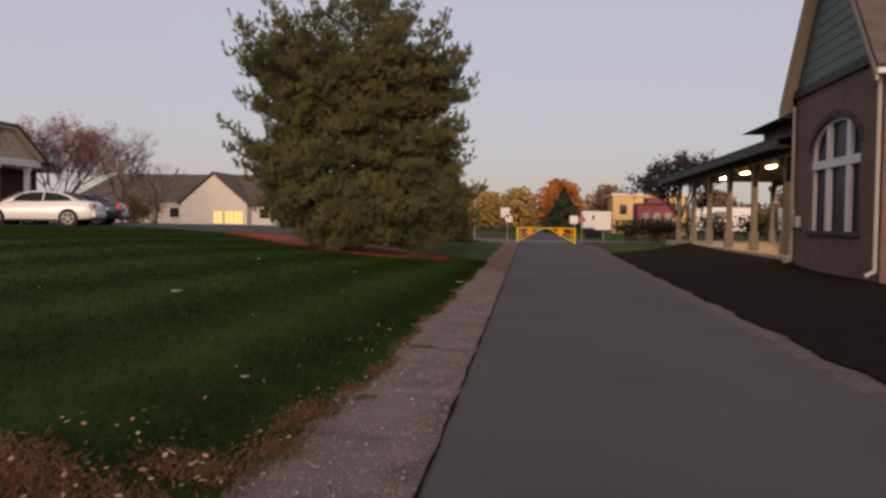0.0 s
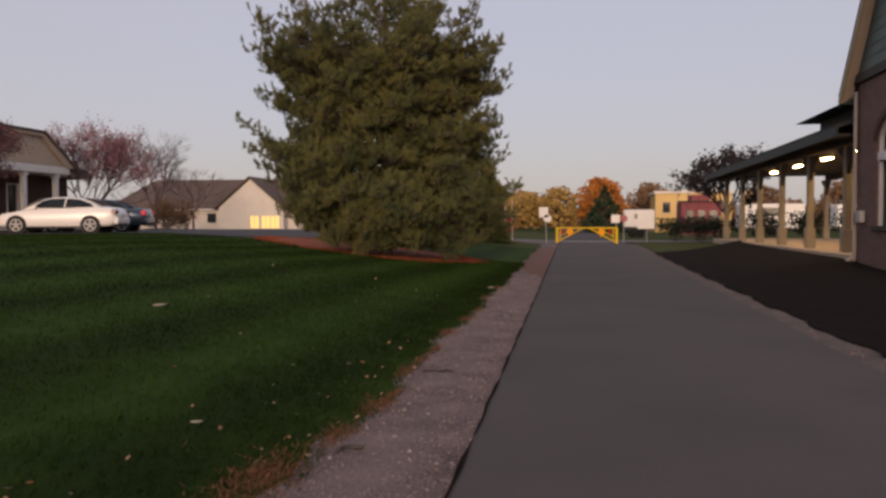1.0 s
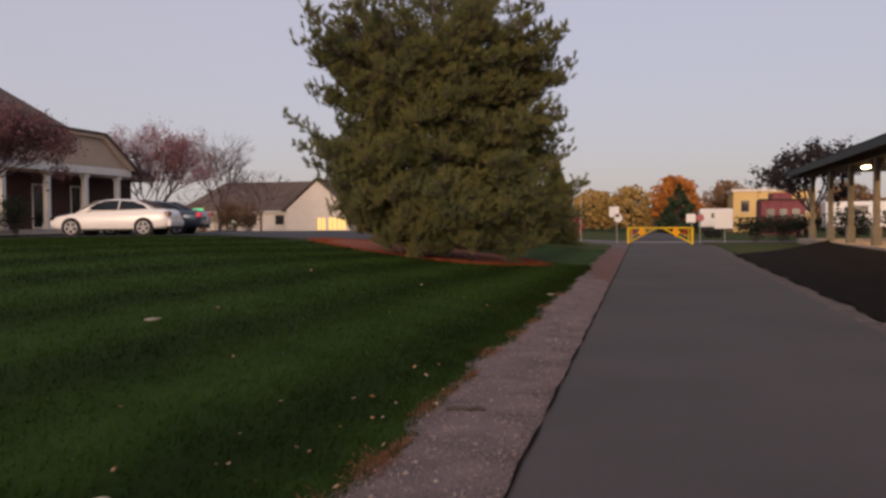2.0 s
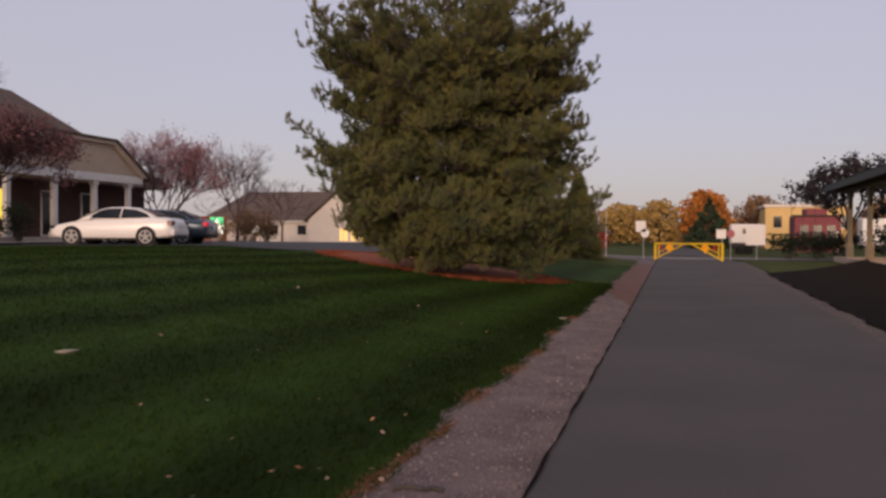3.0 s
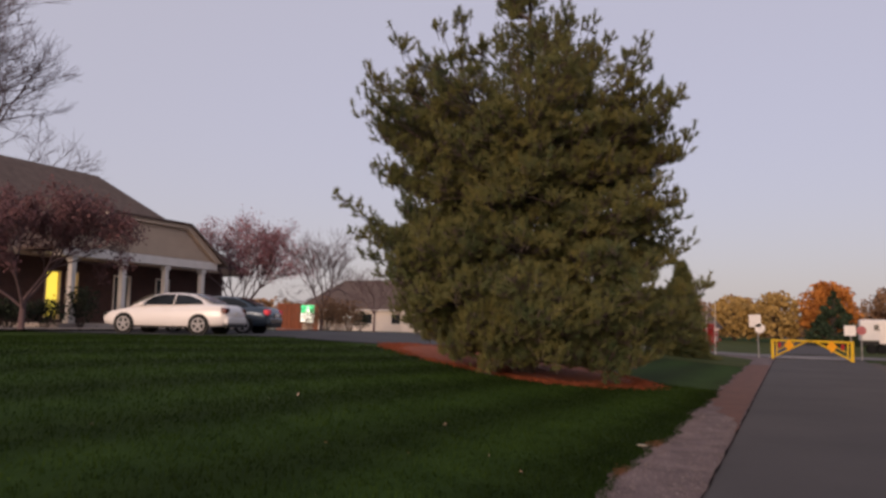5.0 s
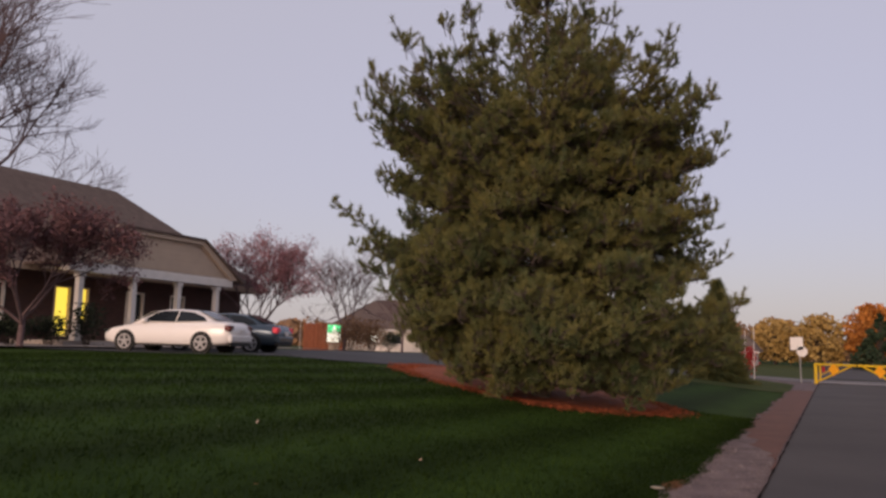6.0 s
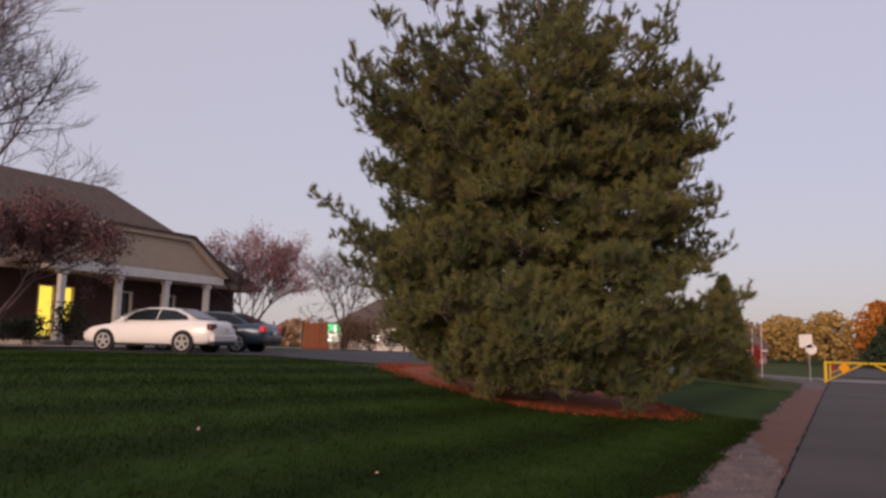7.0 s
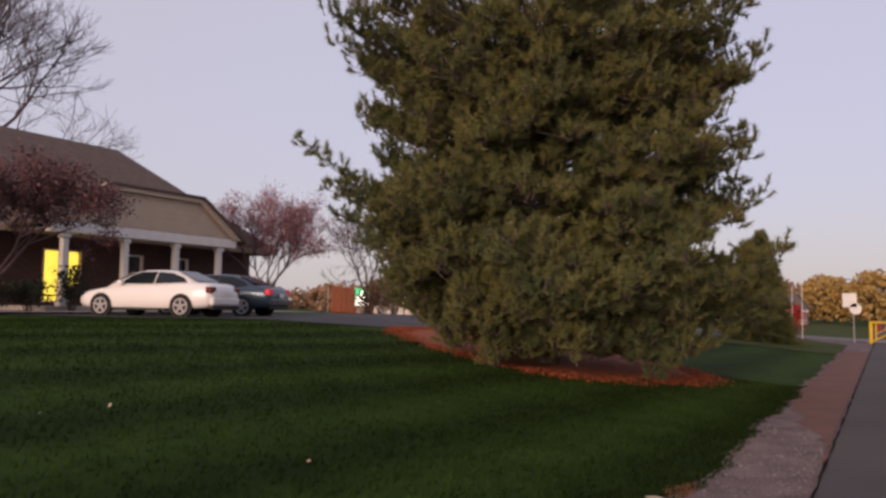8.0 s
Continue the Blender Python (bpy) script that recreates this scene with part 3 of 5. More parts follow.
# ---- brick walls ----
def brick_material(name, a, b, mortar):
    m = bpy.data.materials.new(name)
    m.use_nodes = True
    n, l = m.node_tree.nodes, m.node_tree.links
    p = n["Principled BSDF"]
    co, sp, cb, ad = n.new("ShaderNodeTexCoord"), n.new("ShaderNodeSeparateXYZ"), n.new("ShaderNodeCombineXYZ"), n.new("ShaderNodeMath")
    ad.operation = "ADD"
    l.new(co.outputs["Object"], sp.inputs[0])
    l.new(sp.outputs["X"], ad.inputs[0])
    l.new(sp.outputs["Y"], ad.inputs[1])
    l.new(ad.outputs[0], cb.inputs["X"])
    l.new(sp.outputs["Z"], cb.inputs["Y"])
    br = n.new("ShaderNodeTexBrick")
    br.inputs["Scale"].default_value = 1.0
    br.inputs["Brick Width"].default_value, br.inputs["Row Height"].default_value, br.inputs["Mortar Size"].default_value = 0.215, 0.075, 0.006
    br.inputs["Color1"].default_value, br.inputs["Color2"].default_value, br.inputs["Mortar"].default_value = (*a, 1), (*b, 1), (*mortar, 1)
    l.new(cb.outputs[0], br.inputs["Vector"])
    ns = n.new("ShaderNodeTexNoise")
    ns.inputs["Scale"].default_value, ns.inputs["Detail"].default_value = 1.3, 5
    l.new(co.outputs["Object"], ns.inputs["Vector"])
    hs, mr = n.new("ShaderNodeHueSaturation"), n.new("ShaderNodeMapRange")
    mr.inputs["To Min"].default_value, mr.inputs["To Max"].default_value = 0.7, 1.3
    l.new(ns.outputs["Fac"], mr.inputs["Value"])
    l.new(mr.outputs["Result"], hs.inputs["Value"])
    l.new(br.outputs["Color"], hs.inputs["Color"])
    l.new(hs.outputs["Color"], p.inputs["Base Color"])
    bp = n.new("ShaderNodeBump")
    bp.invert = True
    bp.inputs["Strength"].default_value, bp.inputs["Distance"].default_value = 0.5, 0.01
    l.new(br.outputs["Fac"], bp.inputs["Height"])
    l.new(bp.outputs["Normal"], p.inputs["Normal"])
    p.inputs["Roughness"].default_value = 0.85
    return m


BRICKWALL = brick_material("brickwork", (0.165, 0.082, 0.064), (0.105, 0.054, 0.045), (0.21, 0.17, 0.155))
BRICKRED = brick_material("red_brickwork", (0.075, 0.030, 0.027), (0.05, 0.023, 0.022), (0.075, 0.055, 0.052))


def slab(bm, pts, thick):
    """A plate of even thickness through the corners of a flat polygon."""
    pts = [Vector(p) for p in pts]
    nrm = (pts[1] - pts[0]).cross(pts[2] - pts[0]).normalized() * thick
    a = [bm.verts.new(p) for p in pts]
    b = [bm.verts.new(p - nrm) for p in pts]
    bm.faces.new(a)
    bm.faces.new(b[::-1])
    for i in range(len(pts)):
        j = (i + 1) % len(pts)
        bm.faces.new((a[j], a[i], b[i], b[j]))
    bmesh.ops.recalc_face_normals(bm, faces=bm.faces[:])
    return bm


# ---- the brick depot ----
def depot():
    t = thing("depot_building", pose(0, 0, 0), "brown brick depot with a grey-green gable and arched window", "building")
    X, Y0, Y1, ZE = 9.2, 23.4, 31.2, 6.45
    wy0, wy1, wz0, zs, za = 25.0, 29.4, 1.45, 4.1, 5.05
    cy = (wy0 + wy1) / 2
    arch = [(cy + (wy1 - wy0) / 2 * math.cos(a), zs + (za - zs) * math.sin(a)) for a in np.linspace(math.pi, 0, 17)]
    low = [(Y0, 0.0), (Y1, 0.0), (Y1, zs), (wy1, zs), (wy1, wz0), (wy0, wz0), (wy0, zs), (Y0, zs)]
    part("front_wall", prism(bmesh.new(), low, "x", X, X + 0.35), BRICKWALL, t)
    high = [(Y0, zs), *arch, (Y1, zs), (Y1, ZE), (Y0, ZE)]
    part("upper_wall", prism(bmesh.new(), high, "x", X, X + 0.35), BRICKWALL, t)
    part("end_wall", boxed(X + 0.35, 18.0, Y0 + 0.002, Y0 + 0.35, 0.0, ZE), BRICKWALL, t)
    part("far_wall", boxed(X + 0.35, 18.0, Y1 - 0.35, Y1 - 0.002, 0.0, ZE), BRICKWALL, t)
    part("back_wall", boxed(17.7, 18.0, Y0 + 0.36, Y1 - 0.36, 0.0, ZE), BRICKWALL, t)
    # brick arch band and sill
    bm = bmesh.new()
    for p, q in zip(arch, arch[1:]):
        def up(v):
            d = Vector((v[0] - cy, (v[1] - zs) * 3 + 0.6)).normalized() * 0.22
            return (v[0] + d.x, v[1] + d.y)
        prism(bm, [p, q, up(q), up(p)], "x", X - 0.04, X + 0.02)
    part("arch_band", bm, BRICKRED, t)
    part("sill", boxed(X - 0.10, X + 0.2, wy0 - 0.15, wy1 + 0.15, wz0 - 0.16, wz0, bevel=0.015), DARKWOOD, t)
    w = part("window", boxed(X + 0.20, X + 0.22, wy0, wy1, wz0, za), PANE, t, "dark arched window with white mullions")
    k = (wy1 - wy0) / 3
    for y in (26.15, 27.95):
        part("mullion", boxed(X + 0.06, X + 0.19, y - 0.16, y + 0.16, wz0, za - 0.12, bevel=0.01), WHITE, w)
    part("transom", boxed(X + 0.04, X + 0.18, wy0 - 0.02, wy1 + 0.02, 3.5, 3.78, bevel=0.01), WHITE, w)
    for y in (wy0 + 0.06, wy1 - 0.06):
        part("window_jamb", boxed(X + 0.08, X + 0.19, y - 0.06, y + 0.06, wz0, zs), WHITE, w)
    bm = bmesh.new()
    for p, q in zip(arch, arch[1:]):
        def dn(v):
            return (cy + (v[0] - cy) * 0.94, zs + (v[1] - zs) * 0.90)
        prism(bm, [dn(p), dn(q), q, p], "x", X + 0.08, X + 0.19)
    part("arch_frame", bm, WHITE, w)
    # gable towards the trail: ridge along x
    ZR = ZE + (Y1 - Y0) / 2 * 1.28
    YC = (Y0 + Y1) / 2
    bm = bmesh.new()
    prism(bm, [(Y0 - 0.05, ZE), (Y1 + 0.05, ZE), (YC, ZR)], "x", X - 0.02, X + 0.2)
    g = part("gable", bm, GREEN, t, "grey-green boarded gable")
    n = 14
    for i in range(n):
        z = ZE + 0.1 + (ZR - ZE) * i / n
        h = (ZR - z) / 1.28 - 0.25
        if h > 0.1:
            part("clapboard", boxed(X - 0.045, X - 0.02, YC - h, YC + h, z, z + 0.05), GREEN, g)
    part("frieze", boxed(X - 0.12, X + 0.02, Y0 - 0.25, Y1 + 0.25, ZE - 0.25, ZE + 0.06, bevel=0.01), DARKWOOD, t)
    over = 0.55
    for s in (1, -1):
        ye = YC + s * ((Y1 - Y0) / 2 + over)
        ze = ZE - over * 1.28
        bm = bmesh.new()
        slab(bm, [(X - 0.45, YC, ZR + 0.12), (18.5, YC, ZR + 0.12), (18.5, ye, ze + 0.12), (X - 0.45, ye, ze + 0.12)][:: 1 if s < 0 else -1], 0.10)
        r = part("roof_slope", bm, SHINGLE, t)
        bm = bmesh.new()
        prism(bm, [(YC, ZR + 0.02), (YC, ZR - 0.25), (ye, ze - 0.25), (ye, ze + 0.02)], "x", X - 0.47, X - 0.39)
        part("rake_board", bm, TANPOST, t)
        bm = bmesh.new()
        slab(bm, [(X - 0.39, YC, ZR - 0.02), (X - 0.05, YC, ZR - 0.02), (X - 0.05, ye, ze - 0.02), (X - 0.39, ye, ze - 0.02)], 0.03)
        part("rake_soffit", bm, STUCCO, t)
        part("gutter", boxed(X - 0.45, 18.5, ye - 0.07 + s * 0.05, ye + 0.07 + s * 0.05, ze - 0.08, ze + 0.08, bevel=0.02), WHITE, t)
        yd = YC + s * ((Y1 - Y0) / 2 - 0.10)
        bm = tube(bmesh.new(), (X - 0.10, yd, 0.35), (X - 0.10, yd, ZE - 0.55), 0.06)
        tube(bm, (X - 0.10, yd, ZE - 0.55), (X - 0.15, ye, ze - 0.02), 0.06)
        tube(bm, (X - 0.10, yd, 0.38), (X - 0.35, yd, 0.24), 0.06)
        part("downspout", bm, CONCRETE, t)
    part("meter_box", boxed(X - 0.18, X, 30.35, 30.75, 1.55, 1.95, bevel=0.02), STEEL, t)
    return t


depot()


def porch():
    t = thing("depot_porch", pose(0, 0, 0), "long open depot porch with tan posts and dark roof", "porch")
    x0, x1, y0, y1 = 9.5, 16.5, 31.4, 61.0
    # concrete floor; the warm lamplight on it is put into the tan colour
    part("platform", boxed(x0 - 0.4, x1 + 0.3, y0 - 0.1, y1 + 0.2, 0.0, 0.44, bevel=0.02), STUCCO, t, "concrete platform coloured tan for the lamplight on it")
    ze, zr = 4.6, 5.95
    xc = (x0 + x1) / 2
    for s in (1, -1):
        xe = xc + s * ((x1 - x0) / 2 + 0.9)
        bm = bmesh.new()
        slab(bm, [(xc, y0, zr), (xe, y0, ze + 0.2), (xe, y1 + 0.9, ze + 0.2), (xc, y1 + 0.9, zr)], 0.12)
        part("roof_slope", bm, DKROOF, t)
        part("fascia", boxed(xe - 0.04, xe + 0.04, y0, y1 + 0.9, ze - 0.1, ze + 0.22), DKROOF, t)
        part("beam", boxed(xc + s * (x1 - x0) / 2 - 0.12, xc + s * (x1 - x0) / 2 + 0.12, y0 - 0.1, y1, ze - 0.22, ze + 0.1), DARKWOOD, t)
        for i in range(49):
            y = y0 + 0.3 + i * 0.6
            bm = boxed(min(xe, xe - s * 0.95), max(xe, xe - s * 0.95), y - 0.04, y + 0.04, ze - 0.08, ze + 0.02)
            part("rafter_tail", bm, DARKWOOD, t)
    part("boarded_ceiling", boxed(x0 - 0.1, x1 + 0.1, y0, y1, ze + 0.11, ze + 0.15), DARKWOOD, t)
    ys = [34.2, 39.25, 44.3, 49.4, 54.4, 60.0]
    for x in (x0 + 0.3, x1 - 0.3):
        for y in ys:
            p = part("post", boxed(x - 0.13, x + 0.13, y - 0.13, y + 0.13, 0.44, ze - 0.2, bevel=0.02), TANPOST, t)
            part("post_base", boxed(x - 0.2, x + 0.2, y - 0.2, y + 0.2, 0.44, 1.3, bevel=0.03), TANPOST, p)
            for s in (1, -1):
                bm = bmesh.new()
                pts = [(y + s * 0.12, ze - 1.25), (y + s * 0.12, ze - 0.22), (y + s * 1.0, ze - 0.22), (y + s * 0.85, ze - 0.42), (y + s * 0.45, ze - 0.62)]
                prism(bm, pts, "x", x - 0.06, x + 0.06)
                part("bracket", bm, DARKWOOD, p)
    for y in (33.6, 38.4, 43.6, 49.0, 54.6):
        c = part("ceiling_light", boxed(x0 + 2.0, x0 + 2.35, y - 0.6, y + 0.6, ze + 0.03, ze + 0.11), WHITE, t)
        part("diffuser", boxed(x0 + 2.07, x0 + 2.28, y - 0.58, y + 0.58, ze + 0.0, ze + 0.03), LAMP, c)
    # hipped upper roof over the waiting hall behind
    bm = bmesh.new()
    a = [(8.6, 31.25, 5.55), (16, 31.25, 5.55), (16, 37.0, 5.55), (8.6, 37.0, 5.55)]
    b = [(11.5, 31.25, 6.9), (13.2, 31.25, 6.9), (13.2, 33.5, 6.9), (11.5, 33.5, 6.9)]
    va, vb = [bm.verts.new(p) for p in a], [bm.verts.new(p) for p in b]
    for i in range(4):
        j = (i + 1) % 4
        bm.faces.new((va[i], va[j], vb[j], vb[i]))
    bm.faces.new(va[::-1])
    bm.faces.new(vb)
    part("upper_roof", bm, DKROOF, t)
    part("cupola_wall", boxed(9.4, 15.2, 31.25, 36.4, 4.7, 5.55), DARKWOOD, t)
    return t


porch()


# ---- the brick office across the lawn ----
def office():
    t = thing("office_building", pose(0, 0, 0), "dark red brick office with a hipped roof and white-columned portico", "building")
    XW, Y0, Y1, G, ZE = -30.6, 12.0, 46.3, 1.2, 4.55
    # front wall with openings
    holes = [(25.2, 26.9), (30.6, 32.0), (34.3, 35.15), (35.4, 36.1), (38.2, 39.3), (41.0, 42.0)]
    lo = [2.1, 2.1, 1.55, 2.2, 1.45, 2.0]
    bm, y = bmesh.new(), Y0
    for (a, b), z in zip(holes, lo):
        box(bm, XW - 0.3, XW, y, a, G - 0.4, ZE)
        box(bm, XW - 0.3, XW, a, b, G - 0.4, z)
        box(bm, XW - 0.3, XW, a, b, 3.75, ZE)
        y = b
    box(bm, XW - 0.3, XW, y, Y1, G - 0.4, ZE)
    part("front_wall", bm, BRICKRED, t)
    part("side_wall", boxed(-42.0, XW - 0.3, Y1 - 0.3, Y1 - 0.002, G - 0.4, ZE), BRICKRED, t)
    part("back_wall", boxed(-42.3, -42.0, Y0, Y1, G - 0.4, ZE), BRICKRED, t)
    part("near_wall", boxed(-42.0, XW - 0.3, Y0 + 0.002, Y0 + 0.3, G - 0.4, ZE), BRICKRED, t)
    for i, ((a, b), z) in enumerate(zip(holes, lo)):
        lit = i in (2, 3)
        w = part("door" if i == 4 else "window", boxed(XW - 0.16, XW - 0.14, a, b, z, 3.75), WINLIT if lit else GLASS, t, "warmly lit window" if lit else "")
        for y0, y1, z0, z1 in ((a, a + 0.07, z, 3.75), (b - 0.07, b, z, 3.75), (a + 0.07, b - 0.07, 3.68, 3.75), (a + 0.07, b - 0.07, z, z + 0.07)):
            part("frame", boxed(XW - 0.14, XW + 0.03, y0, y1, z0, z1), STUCCO if lit else WHITE, w)
    # hipped roof
    E = 1.0
    c = [(XW + E, Y0 - E, ZE), (XW + E, Y1 + E, ZE), (-42.3 - E, Y1 + E, ZE), (-42.3 - E, Y0 - E, ZE)]
    r0, r1 = (-36.4, Y0 + 5.5, 9.65), (-36.4, 42.2, 9.65)
    for name, pts in (("front", (c[0], c[1], r1, r0)), ("end", (c[1], c[2], r1)), ("back", (c[2], c[3], r0, r1)), ("near", (c[3], c[0], r0))):
        part("roof_slope", slab(bmesh.new(), pts, 0.15), SHINGLE, t)
    part("eave_fascia", boxed(XW + E - 0.02, XW + E + 0.06, Y0 - E, Y1 + E, ZE - 0.32, ZE - 0.02), STUCCO, t)
    part("eave_soffit", boxed(XW, XW + E - 0.02, Y0 - E, Y1 + E, ZE - 0.2, ZE - 0.16), WHITE, t)
    part("end_fascia", boxed(-43.3, XW + E, Y1 + E - 0.02, Y1 + E + 0.05, ZE - 0.32, ZE - 0.02), STUCCO, t)
    # portico with clipped gable
    XP = -27.6
    a0, a1, b0, b1, zt = 32.3, 42.3, 34.9, 39.8, 6.15
    p = part("portico_gable", prism(bmesh.new(), [(a0 + 0.3, 4.62), (a1 - 0.3, 4.62), (b1, zt), (b0, zt)], "x", XP - 0.25, XP), STUCCO, t, "tan clipped gable of the portico")
    part("rake_trim", prism(bmesh.new(), [(a0, 4.55), (a0 + 0.45, 4.55), (b0 + 0.12, zt - 0.1), (b0 + 0.12, zt + 0.18), (b0 - 0.1, zt + 0.18)], "x", XP - 0.02, XP + 0.18), STUCCO, p)
    part("rake_trim", prism(bmesh.new(), [(a1, 4.55), (a1 - 0.45, 4.55), (b1 - 0.12, zt - 0.1), (b1 - 0.12, zt + 0.18), (b1 + 0.1, zt + 0.18)], "x", XP - 0.022, XP + 0.178), STUCCO, p)
    part("top_trim", boxed(XP - 0.02, XP + 0.19, b0 + 0.12, b1 - 0.12, zt - 0.08, zt + 0.17), STUCCO, p)
    for i in range(6):
        z = 4.72 + i * 0.235
        q = (z - 4.62) / (zt - 4.62)
        part("siding_lap", boxed(XP, XP + 0.012, a0 + 0.4 + (b0 - a0 - 0.2) * q, a1 - 0.4 - (a1 - b1 - 0.2) * q, z, z + 0.03), STUCCO, p)
    part("portico_beam", boxed(XP - 0.45, XP + 0.05, a0 + 0.2, a1 - 0.2, 4.2, 4.6, bevel=0.02), WHITE, t)
    part("portico_ceiling", boxed(XW + 0.01, XP - 0.46, a0 + 0.4, a1 - 0.4, 4.34, 4.38), WHITE, t)
    roof = [((XP + 0.3, b0, zt + 0.2), (XP + 0.3, b1, zt + 0.2), (-34.6, b1 - 1.3, 7.6), (-34.6, b0 + 1.3, 7.6)),
            ((XP + 0.3, b1, zt + 0.2), (XP + 0.3, a1 + 0.35, 4.5), (-33.2, a1 + 0.35, 4.5), (-34.6, b1 - 1.3, 7.6)),
            ((XP + 0.3, a0 - 0.35, 4.5), (XP + 0.3, b0, zt + 0.2), (-34.6, b0 + 1.3, 7.6), (-33.2, a0 - 0.35, 4.5))]
    for pts in roof:
        part("portico_roof", slab(bmesh.new(), pts, 0.1), SHINGLE, t)
    part("portico_floor", boxed(XW + 0.01, XP + 0.3, a0, a1, 1.15, 1.42, bevel=0.02), CONCRETE, t)
    for y in (33.25, 36.0, 38.65, 41.2):
        k = part("column", boxed(XP - 0.33, XP - 0.08, y - 0.125, y + 0.125, 1.42, 4.2, bevel=0.02), WHITE, t, "white square portico column")
        part("capital", boxed(XP - 0.38, XP - 0.03, y - 0.175, y + 0.175, 4.0, 4.199, bevel=0.02), WHITE, k)
        part("column_base", boxed(XP - 0.38, XP - 0.03, y - 0.175, y + 0.175, 1.421, 1.66, bevel=0.02), WHITE, k)
    return t


office()


# ---- cars ----
def car(name, m, paint, label, tail):
    t = thing(name, m, label, "car", "cars parked side by side")
    st = [(-2.42, 0.66, 0.50, 0.42, 0.72), (-2.36, 0.80, 0.38, 0.95, 0.0), (-2.20, 0.86, 0.30, 1.04, 0), (-1.7, 0.89, 0.26, 1.06, 0), (-0.8, 0.895, 0.22, 1.02, 0), (0.2, 0.895, 0.22, 0.98, 0), (1.0, 0.89, 0.22, 0.95, 0), (1.5, 0.88, 0.24, 0.89, 0), (2.0, 0.85, 0.26, 0.80, 0), (2.3, 0.74, 0.30, 0.68, 0), (2.43, 0.55, 0.38, 0.58, 0)]
    st[0] = (-2.43, 0.70, 0.42, 0.80, 0)
    rings = []
    for x, w, zb, zt, _ in st:
        h = zt - zb
        half = [(0.0, zt), (w * 0.55, zt - 0.005), (w * 0.86, zt - 0.03), (w * 0.955, zt - 0.10 * h - 0.02), (w, zb + h * 0.62), (w * 0.995, zb + h * 0.35), (w * 0.97, zb + 0.08), (w * 0.86, zb)]
        rings.append([(x, y, z) for y, z in half] + [(x, -y, z) for y, z in half[::-1][:-1]])
    body = part("body", loft(bmesh.new(), rings), paint, t, "", True)
    # cabin
    cab = [(-1.86, 0.70, 1.00, 1.05), (-1.38, 0.72, 1.0, 1.29), (-0.95, 0.73, 1.0, 1.415), (-0.35, 0.74, 0.97, 1.46), (0.15, 0.74, 0.95, 1.45), (0.50, 0.73, 0.94, 1.385), (0.90, 0.72, 0.93, 1.19), (1.32, 0.70, 0.9, 0.955)]
    rings = []
    for x, w, zb, zt in cab:
        wr = w - 0.30 * min(1.0, (zt - zb) / 0.45) * 0.75
        half = [(0, zt), (wr * 0.7, zt - 0.015), (wr, zt - 0.06), (w + 0.06, zb)]
        rings.append([(x, y, z) for y, z in half] + [(x, -y, z) for y, z in half[::-1][:-1]])
    part("cabin", loft(bmesh.new(), rings), paint, t, "", True)

    def wy(x, z):
        zt = float(np.interp(x, [c[0] for c in cab], [c[3] for c in cab]))
        zb = float(np.interp(x, [c[0] for c in cab], [c[2] for c in cab]))
        w = float(np.interp(x, [c[0] for c in cab], [c[1] for c in cab]))
        wr = w - 0.30 * min(1.0, (zt - zb) / 0.45) * 0.75
        q = (z - zb) / max(0.05, zt - 0.06 - zb)
        return (w + 0.06) * (1 - q) + wr * q

    for s in (1, -1):
        for quad in ([(-0.42, 1.01), (-0.42, 1.385), (-0.92, 1.345), (-1.36, 1.19), (-1.52, 1.05)], [(0.92, 1.0), (0.50, 1.29), (0.16, 1.38), (-0.36, 1.39), (-0.36, 1.005)]):
            bm = bmesh.new()
            a = [bm.verts.new((x, s * (wy(x, z) + 0.035), z)) for x, z in quad]
            b = [bm.verts.new((x, s * (wy(x, z) - 0.02), z)) for x, z in quad]
            bm.faces.new(a)
            bm.faces.new(b[::-1])
            for i in range(len(a)):
                j = (i + 1) % len(a)
                bm.faces.new((a[i], a[j], b[j], b[i]))
            part("side_window", bm, GLASS, t, "tinted window")
        part("mirror", boxed(0.66, 0.84, s * 0.86 - 0.10, s * 0.86 + 0.10, 0.97, 1.10, bevel=0.03), paint, t)
        part("door_handle", boxed(-0.32, -0.14, s * 0.885 - 0.02, s * 0.885 + 0.02, 0.83, 0.86), paint, t)
        part("door_handle", boxed(-1.22, -1.05, s * 0.885 - 0.02, s * 0.885 + 0.02, 0.84, 0.87), paint, t)
        part("sill_trim", boxed(-1.0, 1.0, s * 0.865 - 0.02, s * 0.865 + 0.02, 0.2, 0.27), BLACK, t)
        part("tail_light", boxed(-2.42, -2.20, s * 0.68 - 0.16, s * 0.68 + 0.16, 0.72, 0.93, bevel=0.03), tail, t, "red tail light")
        part("headlight", boxed(2.12, 2.34, s * 0.62 - 0.14, s * 0.62 + 0.14, 0.60, 0.73, bevel=0.03), GLASS, t)
        for x in (-1.42, 1.43):
            bm = tube(bmesh.new(), (x, s * 0.80, 0.33), (x, s * 0.902, 0.33), 0.385, n=28)
            part("wheel_arch", bm, BLACK, t)
            bm = tube(bmesh.new(), (x, s * 0.70, 0.325), (x, s * 0.912, 0.325), 0.325, n=28)
            wh = part("wheel", bm, RUBBER, t, "", False)
            bm = bmesh.new()
            y0, y1 = s * 0.905, s * 0.922
            for k in range(24):
                a, b = k * math.pi / 12, (k + 1) * math.pi / 12
                prism(bm, [(x + r * math.cos(g), 0.325 + r * math.sin(g)) for r, g in ((0.25, a), (0.25, b), (0.205, b), (0.205, a))], "y", min(y0, y1), max(y0, y1))
            for k in range(5):
                a = k * 2 * math.pi / 5 + 0.3
                ca, sa = math.cos(a), math.sin(a)
